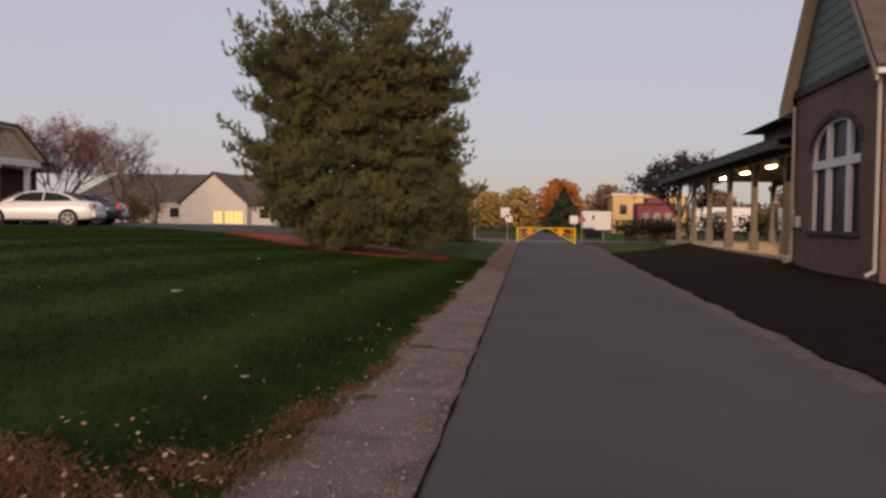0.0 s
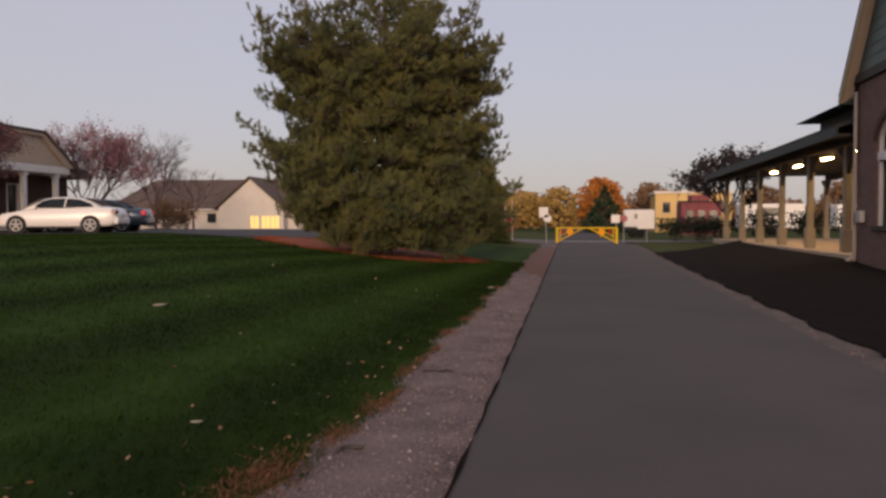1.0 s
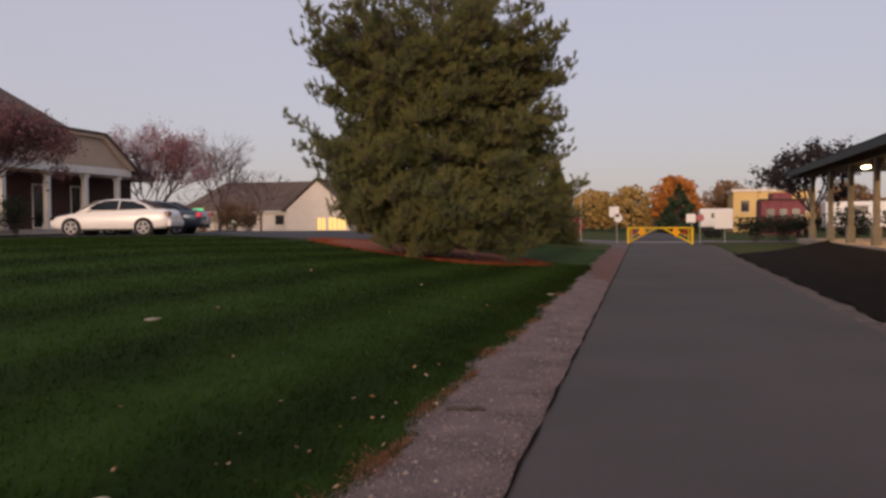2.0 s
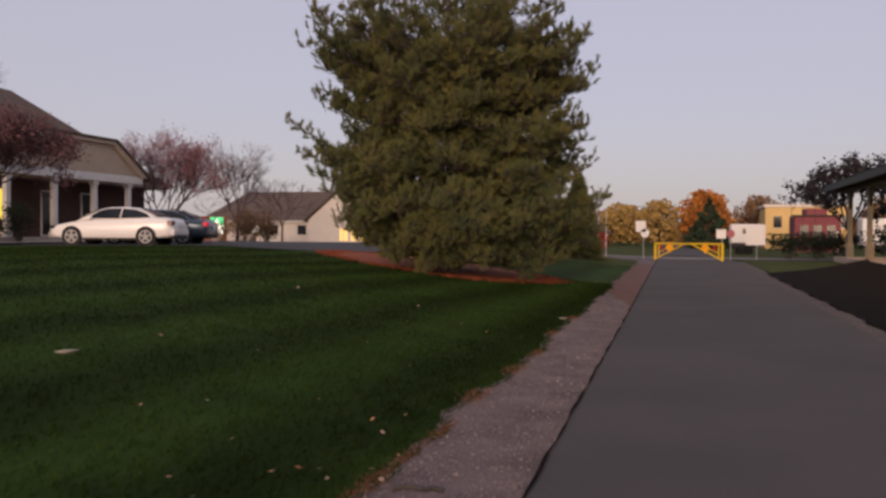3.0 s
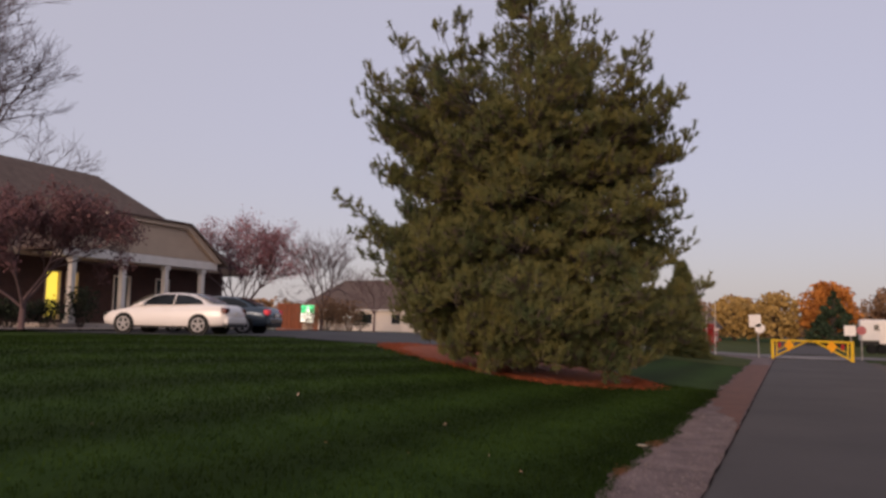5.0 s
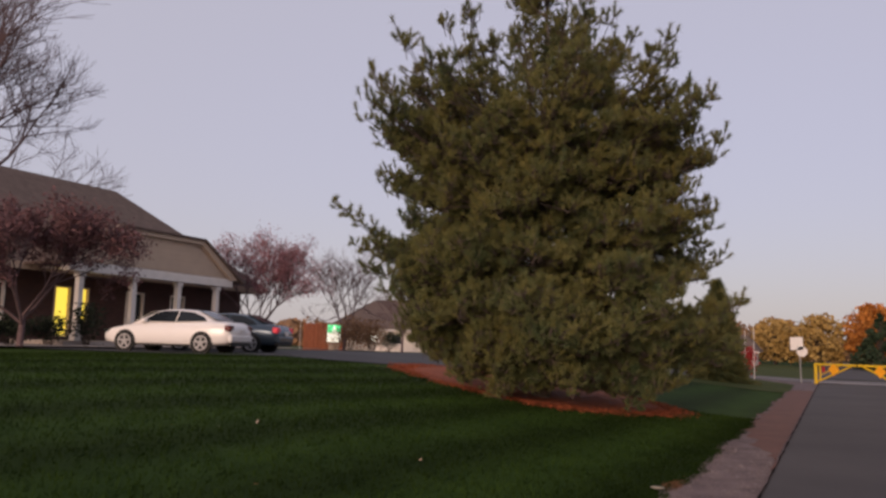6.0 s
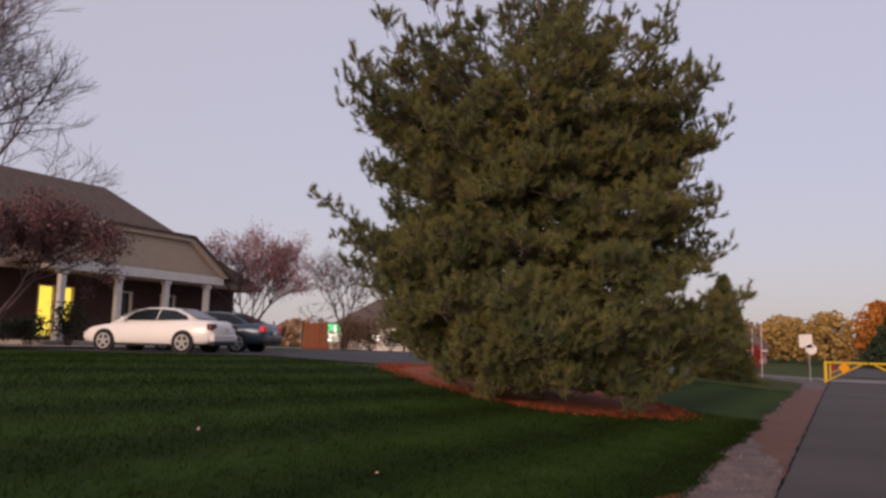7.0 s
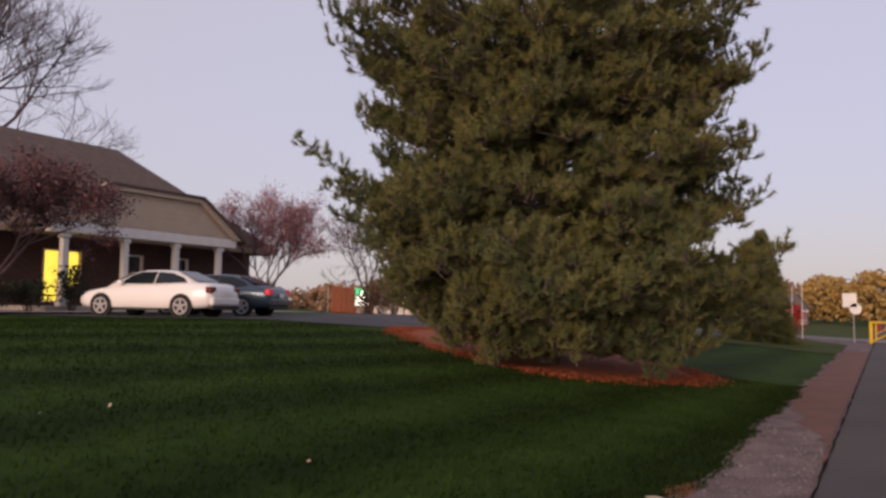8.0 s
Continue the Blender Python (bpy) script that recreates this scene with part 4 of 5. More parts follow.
                prism(bm, [(x + ca * u - sa * w, 0.325 + sa * u + ca * w) for u, w in ((0.0, -0.045), (0.2, -0.03), (0.2, 0.03), (0.0, 0.045))], "y", min(y0, y1), max(y0, y1))
            part("rim", bm, RIM, wh, "silver five-spoke alloy rim")
    # windscreen and rear window
    for pts in ([(1.24, 0.62, 0.995), (0.56, 0.50, 1.36), (0.56, -0.50, 1.36), (1.24, -0.62, 0.995)], [(-1.80, -0.60, 1.085), (-1.05, -0.48, 1.392), (-1.05, 0.48, 1.392), (-1.80, 0.60, 1.085)]):
        part("windscreen" if pts[0][0] > 0 else "rear_window", slab(bmesh.new(), [(x + (0.02 if x > 0 else -0.02), y, z + 0.025) for x, y, z in pts], 0.012), GLASS, t)
    part("bumper", boxed(-2.47, -2.3, -0.78, 0.78, 0.36, 0.62, bevel=0.05), paint, t)
    part("lower_bumper", boxed(-2.44, -2.28, -0.7, 0.7, 0.24, 0.359, bevel=0.02), BLACK, t)
    part("number_plate", boxed(-2.49, -2.47, -0.16, 0.16, 0.64, 0.79), SIGNWHITE, t)
    return t


def lot_z(x, y):
    return float(ground_h(x, y)) + 0.03


CAR_TURN = 180 + 13.5
car("sedan", pose(-20.85, 31.7, lot_z(-20.8, 31.7) + 0.0, 0, 0, CAR_TURN), CARWHITE, "white four-door sedan parked on the asphalt", TAIL)
car("sedan", pose(-21.5, 34.9, lot_z(-21.5, 34.9), 0, 0, CAR_TURN + 3), CARBLUE, "dark blue sedan parked beside the white one", TAILLIT)


# ---- gate ----
def gate():
    g = 0.12
    t = thing("trail_gate", pose(0.28, 58.8, g, 0, 0, -36), "yellow steel swing gate across the trail with orange diamond signs", "gate")
    for s in (1, -1):
        def X(u):
            return s * (2.5 - 1.22 * u)
        part("gate_post", tube(bmesh.new(), (X(0), 0, -0.1), (X(0), 0, 1.12), 0.085, n=12), YELLOW, t)
        part("hinge_tube", tube(bmesh.new(), (X(0.22), 0.02, 0.18), (X(0.22), 0.02, 1.05), 0.04, n=10), YELLOW, t)
        part("top_rail", tube(bmesh.new(), (X(0.0), 0.02, 1.06), (X(2.0), 0.02, 1.06), 0.06, n=10), YELLOW, t)
        part("brace", tube(bmesh.new(), (X(0.06), 0.03, 0.10), (X(1.75), 0.03, 1.0), 0.05, n=10), YELLOW, t)
        part("brace", tube(bmesh.new(), (X(0.25), 0.03, 0.50), (X(1.2), 0.03, 1.0), 0.03, n=10), YELLOW, t)
        part("diamond_sign", prism(bmesh.new(), [(X(0.95) + dx, 0.80 + dz) for dx, dz in ((0, 0.34), (0.34, 0), (0, -0.34), (-0.34, 0))], "y", -0.06, -0.05), ORANGE, t, "orange diamond warning plate")
        part("red_plate", boxed(min(X(0.35), X(0.5)), max(X(0.35), X(0.5)), -0.05, -0.04, 0.65, 0.95), REDSIGN, t)
    return t


gate()


def board_fence(x, y, turn, n, h):
    t = thing("board_fence", pose(x, y, float(ground_h(x, y)), 0, 0, turn), "short rust-brown board fence beside the car park", "fence")
    w = 0.19
    for i in range(n):
        part("board", boxed((i - n / 2) * w, (i - n / 2) * w + w - 0.012, 0, 0.025, 0.05, h + 0.02 * math.sin(i * 2.3)), RUST, t)
    for z in (0.45, h - 0.35):
        part("rail", boxed(-n / 2 * w, n / 2 * w, 0.026, 0.08, z, z + 0.09), RUST, t)
    for k in (-1, 1):
        part("fence_post", boxed(k * n / 2 * w - 0.06, k * n / 2 * w + 0.06, 0.03, 0.15, -0.1, h + 0.05), RUST, t)


RUST = mat("rust_brown_boards", (0.30, 0.095, 0.045), (0.20, 0.065, 0.035), 0.85, 3, 40, 0.3, per_object=0.15)
board_fence(-48.5, 80.5, 33, 22, 2.9)


# ---- signs and poles ----
def sign(name, x, y, label, plates, height, post=STEEL, lean=0.0, group=""):
    z = float(ground_h(x, y))
    t = thing(name, pose(x, y, z, 0, lean, 0), label, "sign" if plates else "pole", group)
    part("post", tube(bmesh.new(), (0, 0, -0.1), (0, 0, height), 0.035 if plates else 0.018, n=8), post, t)
    for kind, cx, cz, w, h, m in plates:
        bm = bmesh.new()
        if kind == "oct":
            prism(bm, [(cx + w * math.cos(a), cz + w * math.sin(a)) for a in [math.pi / 8 + k * math.pi / 4 for k in range(8)]], "y", -0.05, -0.035)
        else:
            prism(bm, [(cx - w, cz - h), (cx + w, cz - h), (cx + w, cz + h), (cx - w, cz + h)], "y", -0.05, -0.035)
        part("plate", bm, m, t)
    return t


sign("road_sign", -2.5, 60.5, "back of a pale square sign above an octagonal plate", [("sq", -0.14, 2.2, 0.33, 0.36, SIGNWHITE), ("oct", 0.12, 1.75, 0.30, 0.30, SIGNWHITE)], 2.5, lean=-1.5)
sign("road_sign", 2.4, 60.5, "pale square sign on a steel post", [("sq", -0.05, 1.72, 0.30, 0.29, SIGNWHITE)], 2.0)
sign("stop_sign", 2.95, 60.9, "faded red octagonal sign on a steel post", [("oct", 0.0, 1.74, 0.27, 0.27, FADEDRED)], 2.0)
sign("board_sign", 4.7, 63.0, "large white board on a steel post", [("sq", -0.08, 1.66, 0.61, 0.67, SIGNWHITE)], 2.3)
sign("utility_pole", -5.0, 61.0, "thin pale roadside pole", [], 3.1, SIGNWHITE)
sign("white_post", -50.9, 79.6, "slim white post beside the car park", [], 3.2, SIGNWHITE)
sign("utility_pole", -5.6, 62.0, "thin pale roadside pole", [], 2.8, SIGNWHITE)
for x, y, h in ((9.0, 82, 6.2), (10.3, 85, 6.8), (11.2, 84, 7.2)):
    sign("light_pole", x, y, "slim dark lamp pole far down the road", [], h, BLACK, group="lamp poles")

GREENGLOW = glow("green_sign_face", (0.05, 0.65, 0.25), 1.2)
WHITEGLOW = glow("white_sign_face", (1.0, 0.97, 0.85), 2.2)


def lit_sign(x, y):
    z = float(ground_h(x, y))
    t = thing("lit_sign", pose(x, y, z, 0, 0, 30), "lit roadside sign with green and white panels", "sign")
    part("pedestal", boxed(-0.5, 0.5, -0.15, 0.15, -0.2, 1.0, bevel=0.02), STUCCO, t)
    part("cabinet", boxed(-0.68, 0.68, -0.18, 0.18, 1.0, 2.75, bevel=0.02), STEEL, t)
    part("green_panel", boxed(-0.64, 0.64, -0.20, -0.18, 1.9, 2.7), GREENGLOW, t)
    part("white_panel", boxed(-0.64, 0.64, -0.20, -0.18, 1.05, 1.9), WHITEGLOW, t)
    part("white_mark", prism(bmesh.new(), [(-0.25, 1.95), (0.25, 1.95), (0.0, 2.6)], "y", -0.215, -0.201), WHITEGLOW, t)


lit_sign(-45.6, 78.0)


def wall_lamp(x, y, z):
    t = thing("lamp_post", pose(x, y, float(ground_h(x, y))), "short post with a bright white lamp", "lamp")
    part("post", tube(bmesh.new(), (0, 0, 0), (0, 0, z), 0.06), BLACK, t)
    bm = bmesh.new()
    bmesh.ops.create_uvsphere(bm, u_segments=14, v_segments=8, radius=0.42, matrix=Matrix.Translation((0, 0, z + 0.4)))
    part("globe", bm, WHITEGLOW, t, "glowing white globe", True)


wall_lamp(-45.5, 85.5, 1.2)


# ---- trees and shrubs round the place ----
REDLEAF = mat("plum_leaves", (0.14, 0.065, 0.075), (0.09, 0.045, 0.05), 0.7, 2, 20, 0, island=((0.06, 0.027, 0.032), (0.12, 0.055, 0.062), (0.19, 0.095, 0.105)))
PLUMLEAF = mat("pale_plum_leaves", (0.30, 0.13, 0.16), (0.20, 0.085, 0.105), 0.7, 2, 20, 0, island=((0.15, 0.055, 0.07), (0.28, 0.13, 0.16), (0.42, 0.23, 0.26)))
DARKLEAF = mat("dark_leaves", (0.035, 0.028, 0.03), (0.02, 0.018, 0.02), 0.7, 2, 20, 0, island=((0.018, 0.016, 0.02), (0.05, 0.035, 0.04)))
ORANGELEAF = mat("orange_leaves", (0.42, 0.15, 0.03), (0.30, 0.10, 0.025), 0.8, 0.5, 6, 0, island=((0.22, 0.08, 0.02), (0.45, 0.16, 0.03), (0.55, 0.24, 0.05)))
YELLOWLEAF = mat("yellow_leaves", (0.30, 0.19, 0.06), (0.20, 0.13, 0.045), 0.8, 0.5, 6, 0, island=((0.24, 0.16, 0.055), (0.40, 0.25, 0.075), (0.50, 0.34, 0.12)))
CONELEAF = mat("conifer_needles", (0.03, 0.05, 0.024), (0.02, 0.036, 0.018), 0.8, 0.5, 6, 0, island=((0.014, 0.028, 0.014), (0.04, 0.06, 0.028)))
BROWNLEAF = mat("brown_leaves", (0.24, 0.135, 0.075), (0.16, 0.095, 0.06), 0.8, 0.5, 6, 0, island=((0.13, 0.08, 0.05), (0.28, 0.16, 0.085)))
BUSH = mat("bush_leaves", (0.022, 0.032, 0.018), (0.014, 0.02, 0.012), 0.8, 2, 20, 0, island=((0.010, 0.014, 0.009), (0.03, 0.042, 0.022)))
BRIGHTRED = mat("bright_red_leaves", (0.42, 0.03, 0.03), (0.30, 0.02, 0.02), 0.8, 2, 20, 0)

broadleaf("redbud_tree", -28.0, 44.6, 7.2, 2.7, 11, "small plum-leaved tree beside the brick office", TWIG, PLUMLEAF, 15000, 0.05, 0.11, 0.10, 5, 3, 0.9)
broadleaf("redbud_tree", -25.2, 28.9, 5.9, 3.3, 5, "small bare plum tree with few dark red leaves by the office", TWIG, REDLEAF, 26000, 0.055, 0.10, 0.2, 5, 3, 0.5)
broadleaf("bare_tree", -32.3, 59.6, 7.7, 2.4, 21, "small leafless street tree", TWIG, None, 0, 0, 0.12, 0.22, 5, 3, 0.7)
broadleaf("bare_tree", -43.5, 88.0, 8.0, 3.2, 33, "small leafless tree in front of the houses", TWIG, None, 0, 0, 0.12, 0.28, 4, 3, 0.7)
broadleaf("tall_bare_tree", -51.0, 39.5, 24.0, 7.2, 8, "tall leafless tree behind the office roof", TWIG, None, 0, 0, 0.36, 0.2, 6, 3, 0.8)
broadleaf("dark_leaved_tree", 10.7, 65.5, 7.3, 2.5, 14, "dark-leaved tree at the end of the porch", BARK, DARKLEAF, 5000, 0.14, 0.14, 0.3, 4, 3, 0.5)

clump_tree("orange_tree", 2.7, 122, 8.5, 4.0, 2, "full orange autumn tree beyond the crossing", ORANGELEAF, 5200, 0.26, 0.1)
clump_tree("green_conifer", 3.0, 113, 6.5, 3.7, 3, "dark green conifer in front of the orange tree", CONELEAF, 4200, 0.24, 0.03, True)
for x, y, h, r, k in ((-3.5, 124, 7.0, 4.2, YELLOWLEAF), (-9, 128, 6.3, 4.4, YELLOWLEAF), (-15, 126, 5.6, 4.2, BROWNLEAF), (-21, 130, 5.6, 4.5, BROWNLEAF), (10.5, 132, 8.0, 4.6, BROWNLEAF), (-28, 132, 6.0, 4.6, YELLOWLEAF), (26, 128, 7.0, 5.0, BROWNLEAF), (36, 122, 7.5, 5.2, BROWNLEAF)):
    clump_tree("autumn_tree", x, y, h, r, int(50 + x), "rusty brown autumn tree beyond the crossing" if k is BROWNLEAF else "yellowing autumn tree beyond the crossing", k, 2600, 0.3, 0.05, group="autumn trees")


def far_woods():
    rng = np.random.default_rng(77)
    P = []
    for k in range(150):
        a = rng.uniform(-1.25, 1.15)
        d = rng.uniform(170, 260)
        c = np.array([math.sin(a) * d, math.cos(a) * d, 0])
        h = rng.uniform(4.5, 8.5)
        n = 130
        e = rng.normal(0, 1, (n, 3))
        e /= np.linalg.norm(e, axis=1, keepdims=True)
        P.append(c + np.array([0, 0, h * 0.5]) + e * np.array([5.5, 4, h * 0.5]) * rng.uniform(0.5, 1, (n, 1)))
    v, f = leaf_quads(np.concatenate(P), rng, 0.9)
    tagged(soup("far_woods", v, f, BROWNLEAF), "distant rusty autumn woods along the horizon", "woods", "", "stuff")


far_woods()


def shrub(name, x, y, rx, h, seed, leaf, label, count=900, size=0.07, group=""):
    rng = np.random.default_rng(seed)
    t = thing(name, pose(x, y, float(ground_h(x, y)) + 0.02), label, "shrub", group)
    segs, P = [], []
    for k in range(14):
        a = k * 2.39996
        q = np.array([math.cos(a) * rx * 0.7 * math.sqrt(k / 14), math.sin(a) * rx * 0.7 * math.sqrt(k / 14), h * rng.uniform(0.55, 0.9)])
        segs.append((np.array([q[0] * 0.15, q[1] * 0.15, 0]), q, 0.02, 0.008))
        n = count // 14
        P.append(q + rng.normal(0, 1, (n, 3)) * np.array([rx * 0.26, rx * 0.26, h * 0.2]))
    P = np.concatenate(P)
    P[:, 2] = np.clip(P[:, 2], 0.03, h * 1.15)
    v, f = tubes(segs, 4)
    tagged(soup("stems", v, f, BARK, t), kind="stuff")
    v, f = leaf_quads(P, rng, size)
    tagged(soup("foliage", v, f, leaf, t), kind="stuff")


for i, (x, y, r, h) in enumerate(((-27.0, 33.1, 0.7, 1.5), (-27.0, 31.4, 0.8, 1.0), (-27.0, 29.8, 0.8, 1.0), (-27.0, 28.2, 0.8, 0.9), (-27.2, 43.4, 0.8, 1.0))):
    shrub("shrub", x, y, r, h, 60 + i, BUSH, "dark rounded shrub by the office wall", group="office shrubs")
for i, (x, y, r, h) in enumerate(((-30.5, 57.5, 1.0, 2.2), (-29.0, 58.0, 1.0, 2.0), (-32.5, 62.0, 1.1, 2.3), (-38.0, 72.0, 1.3, 2.4), (-40.5, 73.5, 1.3, 2.3), (-43.0, 74.5, 1.3, 2.2))):
    shrub("hedge_shrub", x, y, r, h, 80 + i, BROWNLEAF, "rusty brown ornamental shrub by the car park", 1200, group="rusty shrubs")
for i, (x, y, r, h) in enumerate(((7.0, 66, 1.5, 1.5), (8.8, 66, 1.4, 1.6), (10.5, 67, 1.5, 1.7), (13.0, 64, 1.4, 2.0), (15.5, 62, 1.4, 1.9), (18.0, 60, 1.5, 2.0))):
    shrub("shrub", x, y, r, h, 90 + i, BUSH, "dark shrub beyond the porch", 900, 0.12, group="porch shrubs")
shrub("red_shrub", -5.9, 66.0, 0.55, 1.6, 99, BRIGHTRED, "vivid red shrub beside the crossing", 900, 0.08)
shrub("dark_shrub", -47.5, 92.0, 1.2, 2.0, 98, BUSH, "dark rounded shrub in front of the white house", 900, 0.12)


# ---- far buildings ----
WHITESIDE = mat("white_siding", (0.72, 0.64, 0.58), (0.64, 0.57, 0.52), 0.7, 1.5, 30, 0.05)
GOLD = mat("ochre_stucco", (0.70, 0.48, 0.20), (0.60, 0.41, 0.18), 0.8, 0.6, 20, 0.1)
REDPAINT = mat("red_boards", (0.25, 0.065, 0.075), (0.19, 0.05, 0.06), 0.7, 2, 30, 0.1)


def house(x0, x1, y0, y1, base, eave, ridge, gx, label, wall=None, lit=True):
    """A low house: long ridge along x and one gabled front bay."""
    wall = wall or WHITESIDE
    t = thing("house", pose(0, 0, 0), label, "house")
    part("wall", boxed(x0, x1, y0, y1, base - 0.3, eave), wall, t)
    yc, hp = (y0 + y1) / 2, min(3.0, (x1 - x0) * 0.3)
    for s, ye in ((1, y0 - 0.6), (-1, y1 + 0.6)):
        part("roof", slab(bmesh.new(), [(x0 - 0.5, ye, eave - 0.1), (x1 + 0.5, ye, eave - 0.1), (x1 - hp, yc, ridge), (x0 + hp, yc, ridge)], 0.18), SHINGLE, t)
    for xe, xr in ((x0 - 0.5, x0 + hp), (x1 + 0.5, x1 - hp)):
        part("roof", slab(bmesh.new(), [(xe, y0 - 0.6, eave - 0.1), (xe, y1 + 0.6, eave - 0.1), (xr, yc, ridge)], 0.18), SHINGLE, t)
    part("soffit", boxed(x0 - 0.5, x1 + 0.5, y0 - 0.6, y0 - 0.002, eave - 0.3, eave - 0.12), WHITE, t)
    if gx is not None:
        w, top = 4.3, ridge - 0.2
        bay = part("gable_bay", prism(bmesh.new(), [(gx - w, base - 0.3), (gx + w, base - 0.3), (gx + w, eave), (gx, top), (gx - w, eave)], "y", y0 - 1.6, y0 - 0.003), wall, t)
        for s in (1, -1):
            part("bay_roof", slab(bmesh.new(), [(gx, y0 - 2.0, top + 0.2), (gx + s * (w + 0.5), y0 - 2.0, eave - 0.25), (gx + s * (w + 0.5), yc, eave - 0.25), (gx, yc, top + 0.2)], 0.15), SHINGLE, t)
        for i, wx in enumerate((gx + 0.5, gx + 2.0, gx + 3.2)):
            k = part("window", boxed(wx - 0.5, wx + 0.5, y0 - 1.66, y0 - 1.601, base + 0.1, base + 1.6), DIMLIT if lit else GLASS, bay)
            part("frame", boxed(wx - 0.06, wx + 0.06, y0 - 1.69, y0 - 1.661, base + 0.1, base + 1.6), WHITE, k)
    n = int((x1 - x0) / 4)
    for i in range(n):
        wx = x0 + 2.0 + i * 4
        if gx is None or abs(wx - gx) > 5.4:
            k = part("window", boxed(wx - 0.6, wx + 0.6, y0 - 0.05, y0 - 0.001, base + 0.8, base + 2.0), GLASS, t)
            part("frame", boxed(wx - 0.66, wx + 0.66, y0 - 0.07, y0 - 0.051, base + 0.72, base + 0.8), WHITE, k)
    return t


house(-61, -32.8, 100, 112, 0.8, 3.5, 7.3, -41.0, "low white house with brown shingled roof and lit windows")
house(-34, -18, 122, 132, 0.6, 3.3, 6.4, None, "low white house with a brown roof far behind the pine")
house(-12.6, -9.6, 108, 112, 0.6, 2.0, 3.6, None, "small white house among the far trees", lit=False)


def ochre_block():
    t = thing("office_block", pose(0, 0, 0), "flat-roofed ochre block lit by the low sun", "building")
    part("wall", boxed(10.2, 20.5, 120, 132, 0.0, 5.6), GOLD, t)
    part("parapet", boxed(10.0, 20.7, 119.8, 132.2, 5.6, 5.95), WHITESIDE, t)
    for fl in (2.9,):
        for i in range(5):
            x = 11.2 + i * 1.95
            w = part("window", boxed(x, x + 1.0, 119.94, 119.999, fl, fl + 1.5), GLASS, t)
            part("sill", boxed(x - 0.06, x + 1.06, 119.88, 119.94, fl - 0.1, fl), WHITESIDE, w)


ochre_block()


def red_shed():
    t = thing("red_shed", pose(0, 0, 0), "small dark red boarded shed with a raised roof", "shed")
    part("wall", boxed(11.2, 15.6, 98, 103, 0.0, 3.9), REDPAINT, t)
    part("clerestory", boxed(12.4, 14.4, 98.6, 102.4, 3.9, 4.7), REDPAINT, t)
    part("roof", boxed(10.9, 15.9, 97.7, 98.5, 3.88, 4.0), DKROOF, t)
    for x in (11.7, 13.0, 14.3):
        part("window", boxed(x, x + 0.8, 97.94, 97.999, 1.7, 2.9), GLASS, t)
    part("door", boxed(15.15, 15.5, 97.94, 97.999, 0.1, 2.3), WHITESIDE, t)


red_shed()


def trailer(x0, x1, y, z0, z1, label):
    t = thing("box_trailer", pose((x0 + x1) / 2, y, float(ground_h(x0, y))), label, "trailer", "white trailers")
    w = (x1 - x0) / 2
    part("box", boxed(-w, w, 0, 2.4, z0, z1, bevel=0.08), SIGNWHITE, t)
    part("window", boxed(-w * 0.3, w * 0.2, -0.03, -0.002, (z0 + z1) / 2, z1 - 0.4), GLASS, t)
    part("skirt", boxed(-w * 0.95, w * 0.95, 0.1, 2.3, z0 - 0.3, z0 - 0.001), BLACK, t)
    for x in (-w * 0.4, w * 0.1):
        for yy in (0.05, 2.1):
            part("wheel", tube(bmesh.new(), (x, yy, 0.35), (x, yy + 0.22, 0.35), 0.35, n=16), RUBBER, t)


trailer(3.9, 6.7, 80, 1.0, 2.65, "white box trailer parked past the crossing")
trailer(16.5, 23.0, 92, 0.8, 3.4, "white box trailer seen through the porch")
trailer(25.0, 30.0, 88, 0.8, 3.2, "white box trailer seen through the porch")


# ---- litter on lawn and gravel ----
LEAFDRY = mat("dry_leaves", (0.30, 0.19, 0.13), (0.20, 0.11, 0.07), 0.8, 8, 40, 0.1, island=((0.16, 0.08, 0.045), (0.34, 0.20, 0.12), (0.52, 0.42, 0.36)))
PALELEAF = mat("pale_leaf", (0.36, 0.33, 0.28), (0.27, 0.24, 0.20), 0.8, 12, 60, 0.1)


def fallen_leaves():
    rng = np.random.default_rng(12)
    n = 170
    y = rng.uniform(2.5, 12, n)
    x = grass_edge(y) + 0.12 - np.abs(rng.normal(0, 0.75, n))
    far = rng.uniform(0, 1, n) < 0.28
    x = np.where(far, rng.uniform(-7, -1.8, n), x)
    y = np.where(far, rng.uniform(3, 20, n), y)
    k = rng.uniform(0, 1, n) < 0.35
    x, y = np.where(k, rng.normal(-2.6, 0.6, n), x), np.where(k, rng.normal(4.4, 0.7, n), y)
    P = np.stack([x, y, ground_h(x, y) + rng.uniform(0.035, 0.075, n)], -1)
    v, f = leaf_quads(P, rng, 0.026, 0.75)
    tagged(soup("fallen_leaves", v, f, LEAFDRY), "scattered dry brown leaves along the lawn's edge", "leaves", "", "stuff")


fallen_leaves()


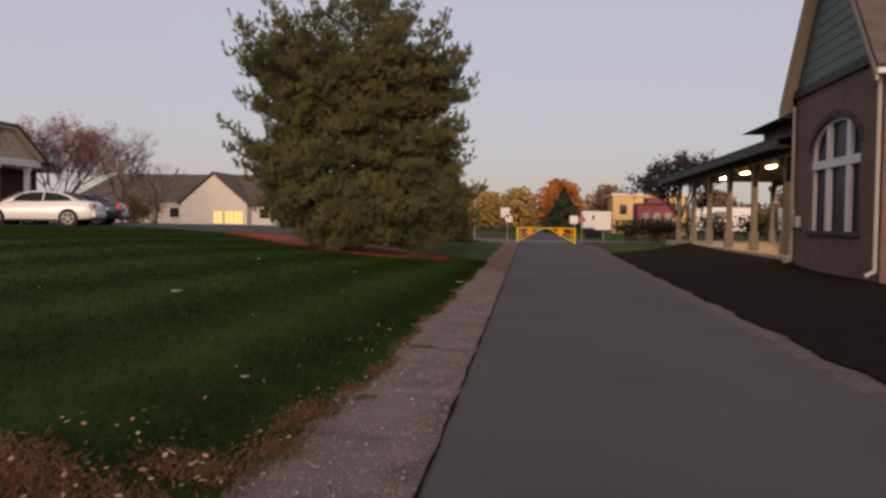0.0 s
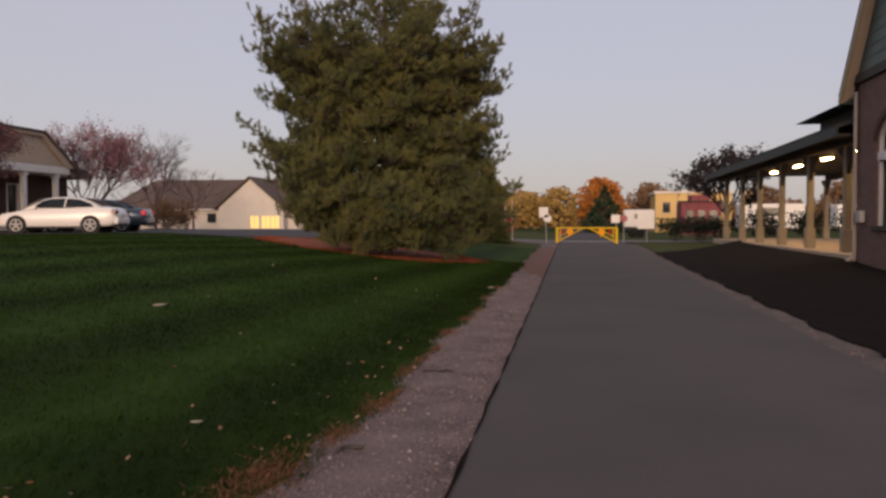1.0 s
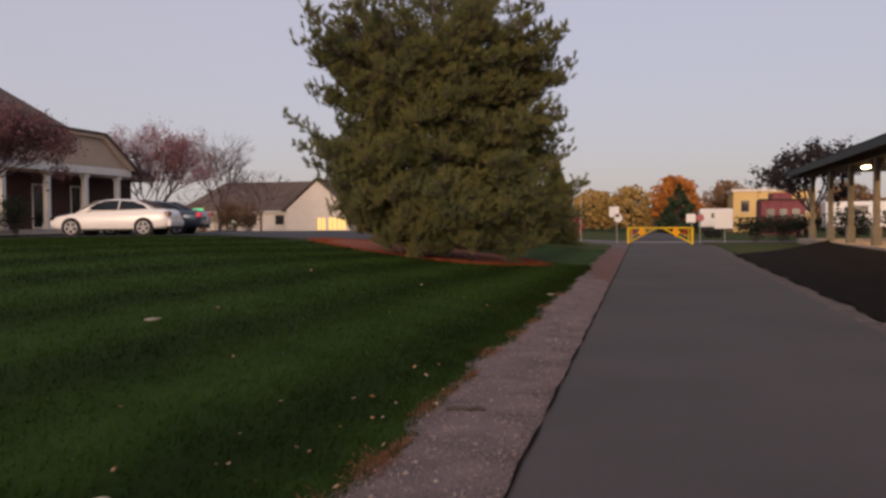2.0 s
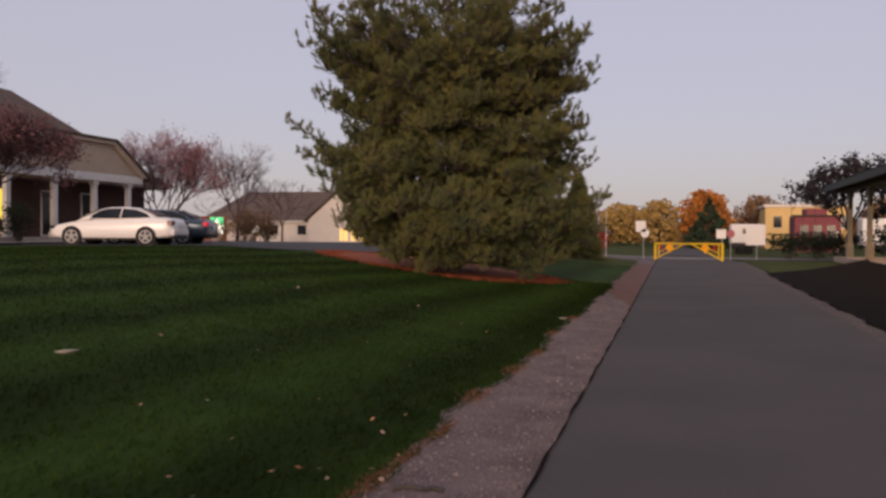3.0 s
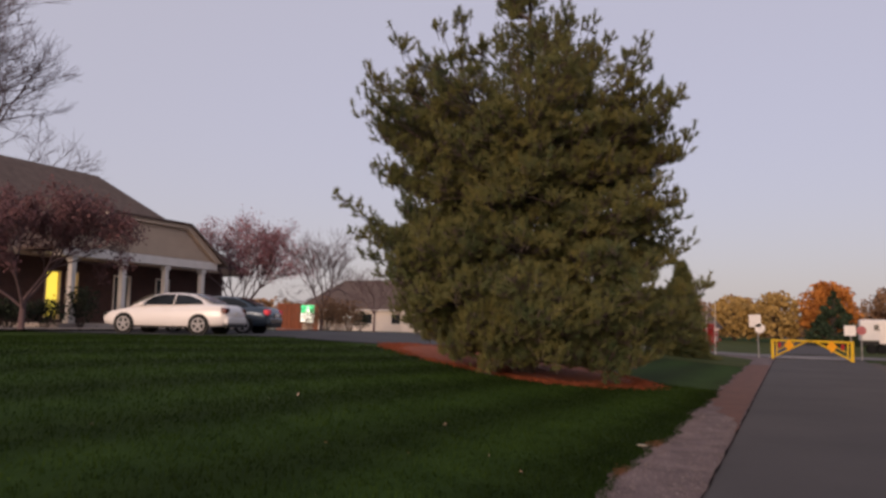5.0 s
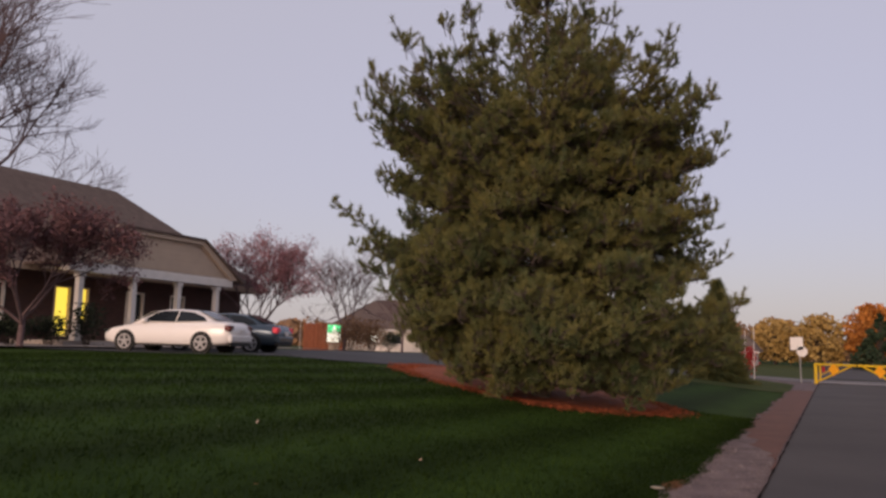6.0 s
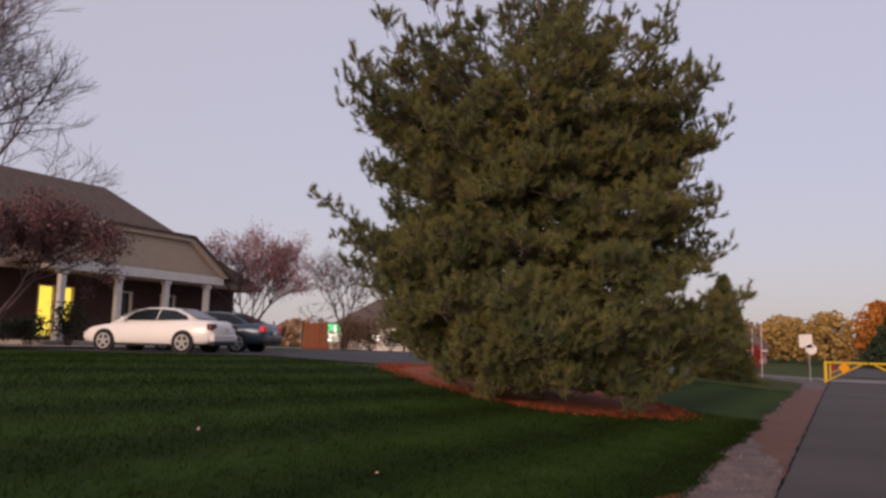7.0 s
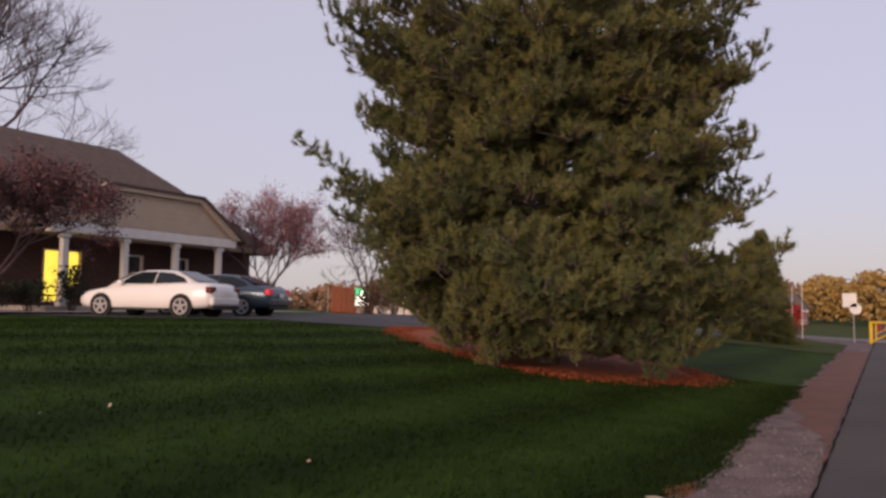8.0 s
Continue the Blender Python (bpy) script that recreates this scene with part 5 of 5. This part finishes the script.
def curled_leaf(x, y, size, turn, label):
    bm = bmesh.new()
    rows = []
    for i in range(9):
        s = i / 8
        w = size * 0.22 * math.sin(math.pi * min(1, s * 0.95 + 0.03))
        cx, cz = size * (s - 0.5), size * 0.12 * (2 * s - 1) ** 2
        rows.append([(cx, -w, cz + w * 0.7), (cx, -w * 0.5, cz + w * 0.15), (cx, 0, cz), (cx, w * 0.5, cz + w * 0.15), (cx, w, cz + w * 0.7)])
    loft(bm, rows, close=False, caps=False)
    bmesh.ops.solidify(bm, geom=bm.faces[:], thickness=0.004)
    ob = part("fallen_leaf", bm, PALELEAF, None, "", True)
    ob.matrix_world = pose(x, y, float(ground_h(x, y)) + 0.05, 0, 0, turn)
    tagged(ob, label, "leaf", "large fallen leaves")


curled_leaf(-5.3, 11.26, 0.22, 60, "large curled pale leaf lying on the lawn")
curled_leaf(-2.62, 6.88, 0.09, 20, "pale dry leaf lying on the lawn")
curled_leaf(-2.05, 20.4, 0.17, 5, "long pale leaf lying on the lawn's edge")


def pebbles():
    rng = np.random.default_rng(31)
    V, F = [], []
    n = 14000
    y = 2.0 + 24 * rng.uniform(0, 1, n) ** 1.5
    u = rng.uniform(0, 1, n)
    x = grass_edge(y) + (edge_left(y) - grass_edge(y)) * u
    k = rng.uniform(0, 1, n) < 0.18
    x = np.where(k, edge_right(y) + rng.uniform(0, 0.75, n), x)
    r = rng.uniform(0.005, 0.014, n) * (1 + 1.0 * (rng.uniform(0, 1, n) < 0.03))
    octa = np.array([(1, 0, 0), (0, 1, 0), (-1, 0, 0), (0, -1, 0), (0, 0, 0.7), (0, 0, -0.5)])
    tri = np.array([(0, 1, 4), (1, 2, 4), (2, 3, 4), (3, 0, 4), (1, 0, 5), (2, 1, 5), (3, 2, 5), (0, 3, 5)])
    C = np.stack([x, y, ground_h(x, y) + 0.022 + r * 0.2], -1)
    a = rng.uniform(0, 6.28, n)
    R = octa[None] * r[:, None, None] * rng.uniform(0.7, 1.3, (n, 6, 1))
    rot = np.stack([R[..., 0] * np.cos(a)[:, None] - R[..., 1] * np.sin(a)[:, None], R[..., 0] * np.sin(a)[:, None] + R[..., 1] * np.cos(a)[:, None], R[..., 2]], -1)
    v = (C[:, None] + rot).reshape(-1, 3)
    f = (np.arange(n)[:, None, None] * 6 + tri[None]).reshape(-1, 3)
    tagged(soup("loose_stones", v, f, PEBBLE), "loose pale gravel stones on the shoulder", "gravel", "", "stuff")


pebbles()


def grass_blades():
    rng = np.random.default_rng(3)
    n = 210000
    y = -1.5 + 34 * rng.uniform(0, 1, n) ** 1.25
    d = 18.0 * rng.uniform(0, 1, n) ** 1.6
    x = grass_edge(y) + 0.06 + rng.normal(0, 0.02, n) - d
    h = rng.uniform(0.03, 0.075, n)
    P = np.stack([x, y, ground_h(x, y) - 0.005], -1)
    a = rng.uniform(0, 6.28, n)
    w = rng.uniform(0.003, 0.006, n) * (1 + y / 18)
    S = np.stack([np.cos(a) * w, np.sin(a) * w, np.zeros(n)], -1)
    T = np.stack([rng.normal(0, 0.4, n) * h, rng.normal(0, 0.4, n) * h, h], -1)
    v = np.stack([P - S, P + S, P + T], 1).reshape(-1, 3)
    tagged(soup("grass_blades", v, np.arange(3 * n).reshape(-1, 3), BLADE), "short mown grass blades of the lawn", "grass", "", "stuff")


BLADE = LAWN
grass_blades()
THATCH = mat("dry_grass", (0.22, 0.085, 0.042), (0.12, 0.05, 0.028), 0.9, 3, 40, 0, island=((0.06, 0.028, 0.016), (0.16, 0.072, 0.036), (0.24, 0.13, 0.065)))


def dry_grass():
    """Matted dead grass in patches where the lawn meets the gravel."""
    rng = np.random.default_rng(41)
    spots = [(-2.05, 4.6, 0.42, 0.3), (-3.1, 4.2, 0.55, 0.35), (-4.2, 4.9, 0.35, 0.4), (-2.5, 3.9, 0.7, 0.3), (-1.85, 6.2, 0.22, 0.6), (-1.75, 5.2, 0.22, 0.5)]
    spots += [(float(grass_edge(y)) + 0.03, y, 0.07 + 0.04 * math.sin(y * 7), 0.35) for y in (7.3, 8.3, 8.7, 9.9, 10.6, 11.4, 12.9, 14.6, 16.1, 18.4, 21.0)]
    P = []
    for x, y, a, b in spots:
        n = int(7000 * a * b) + 350
        P.append(np.stack([rng.normal(x, a * 0.5, n), rng.normal(y, b * 0.5, n)], -1))
    P = np.concatenate(P)
    n = len(P)
    P = np.column_stack([P, ground_h(P[:, 0], P[:, 1]) + 0.012])
    h = rng.uniform(0.02, 0.05, n)
    a = rng.uniform(0, 6.28, n)
    S = np.stack([np.cos(a) * 0.006, np.sin(a) * 0.006, np.zeros(n)], -1)
    T = np.stack([rng.normal(0, 1.0, n) * h, rng.normal(0, 1.0, n) * h, h * 0.8], -1)
    v = np.stack([P - S, P + S, P + T], 1).reshape(-1, 3)
    tagged(soup("dry_grass", v, np.arange(3 * n).reshape(-1, 3), THATCH), "patches of matted dead brown grass", "grass", "", "stuff")


dry_grass()


def stick(x, y, turn, ln):
    segs, p = [], np.array([-ln / 2, 0, 0.02])
    rng = np.random.default_rng(int(ln * 100))
    for k in range(5):
        q = p + np.array([ln / 5, rng.normal(0, 0.02), rng.normal(0, 0.006)])
        segs.append((p, q, 0.016, 0.014))
        p = q
    v, f = tubes(segs, 6)
    ob = soup("stick", v, f, DARKWOOD)
    ob.matrix_world = pose(x, y, 0.022, 0, 0, turn)
    tagged(ob, "short dark stick lying on the gravel", "stick", "sticks")


stick(-1.43, 9.85, 12, 0.32)
stick(-1.52, 6.9, 30, 0.2)
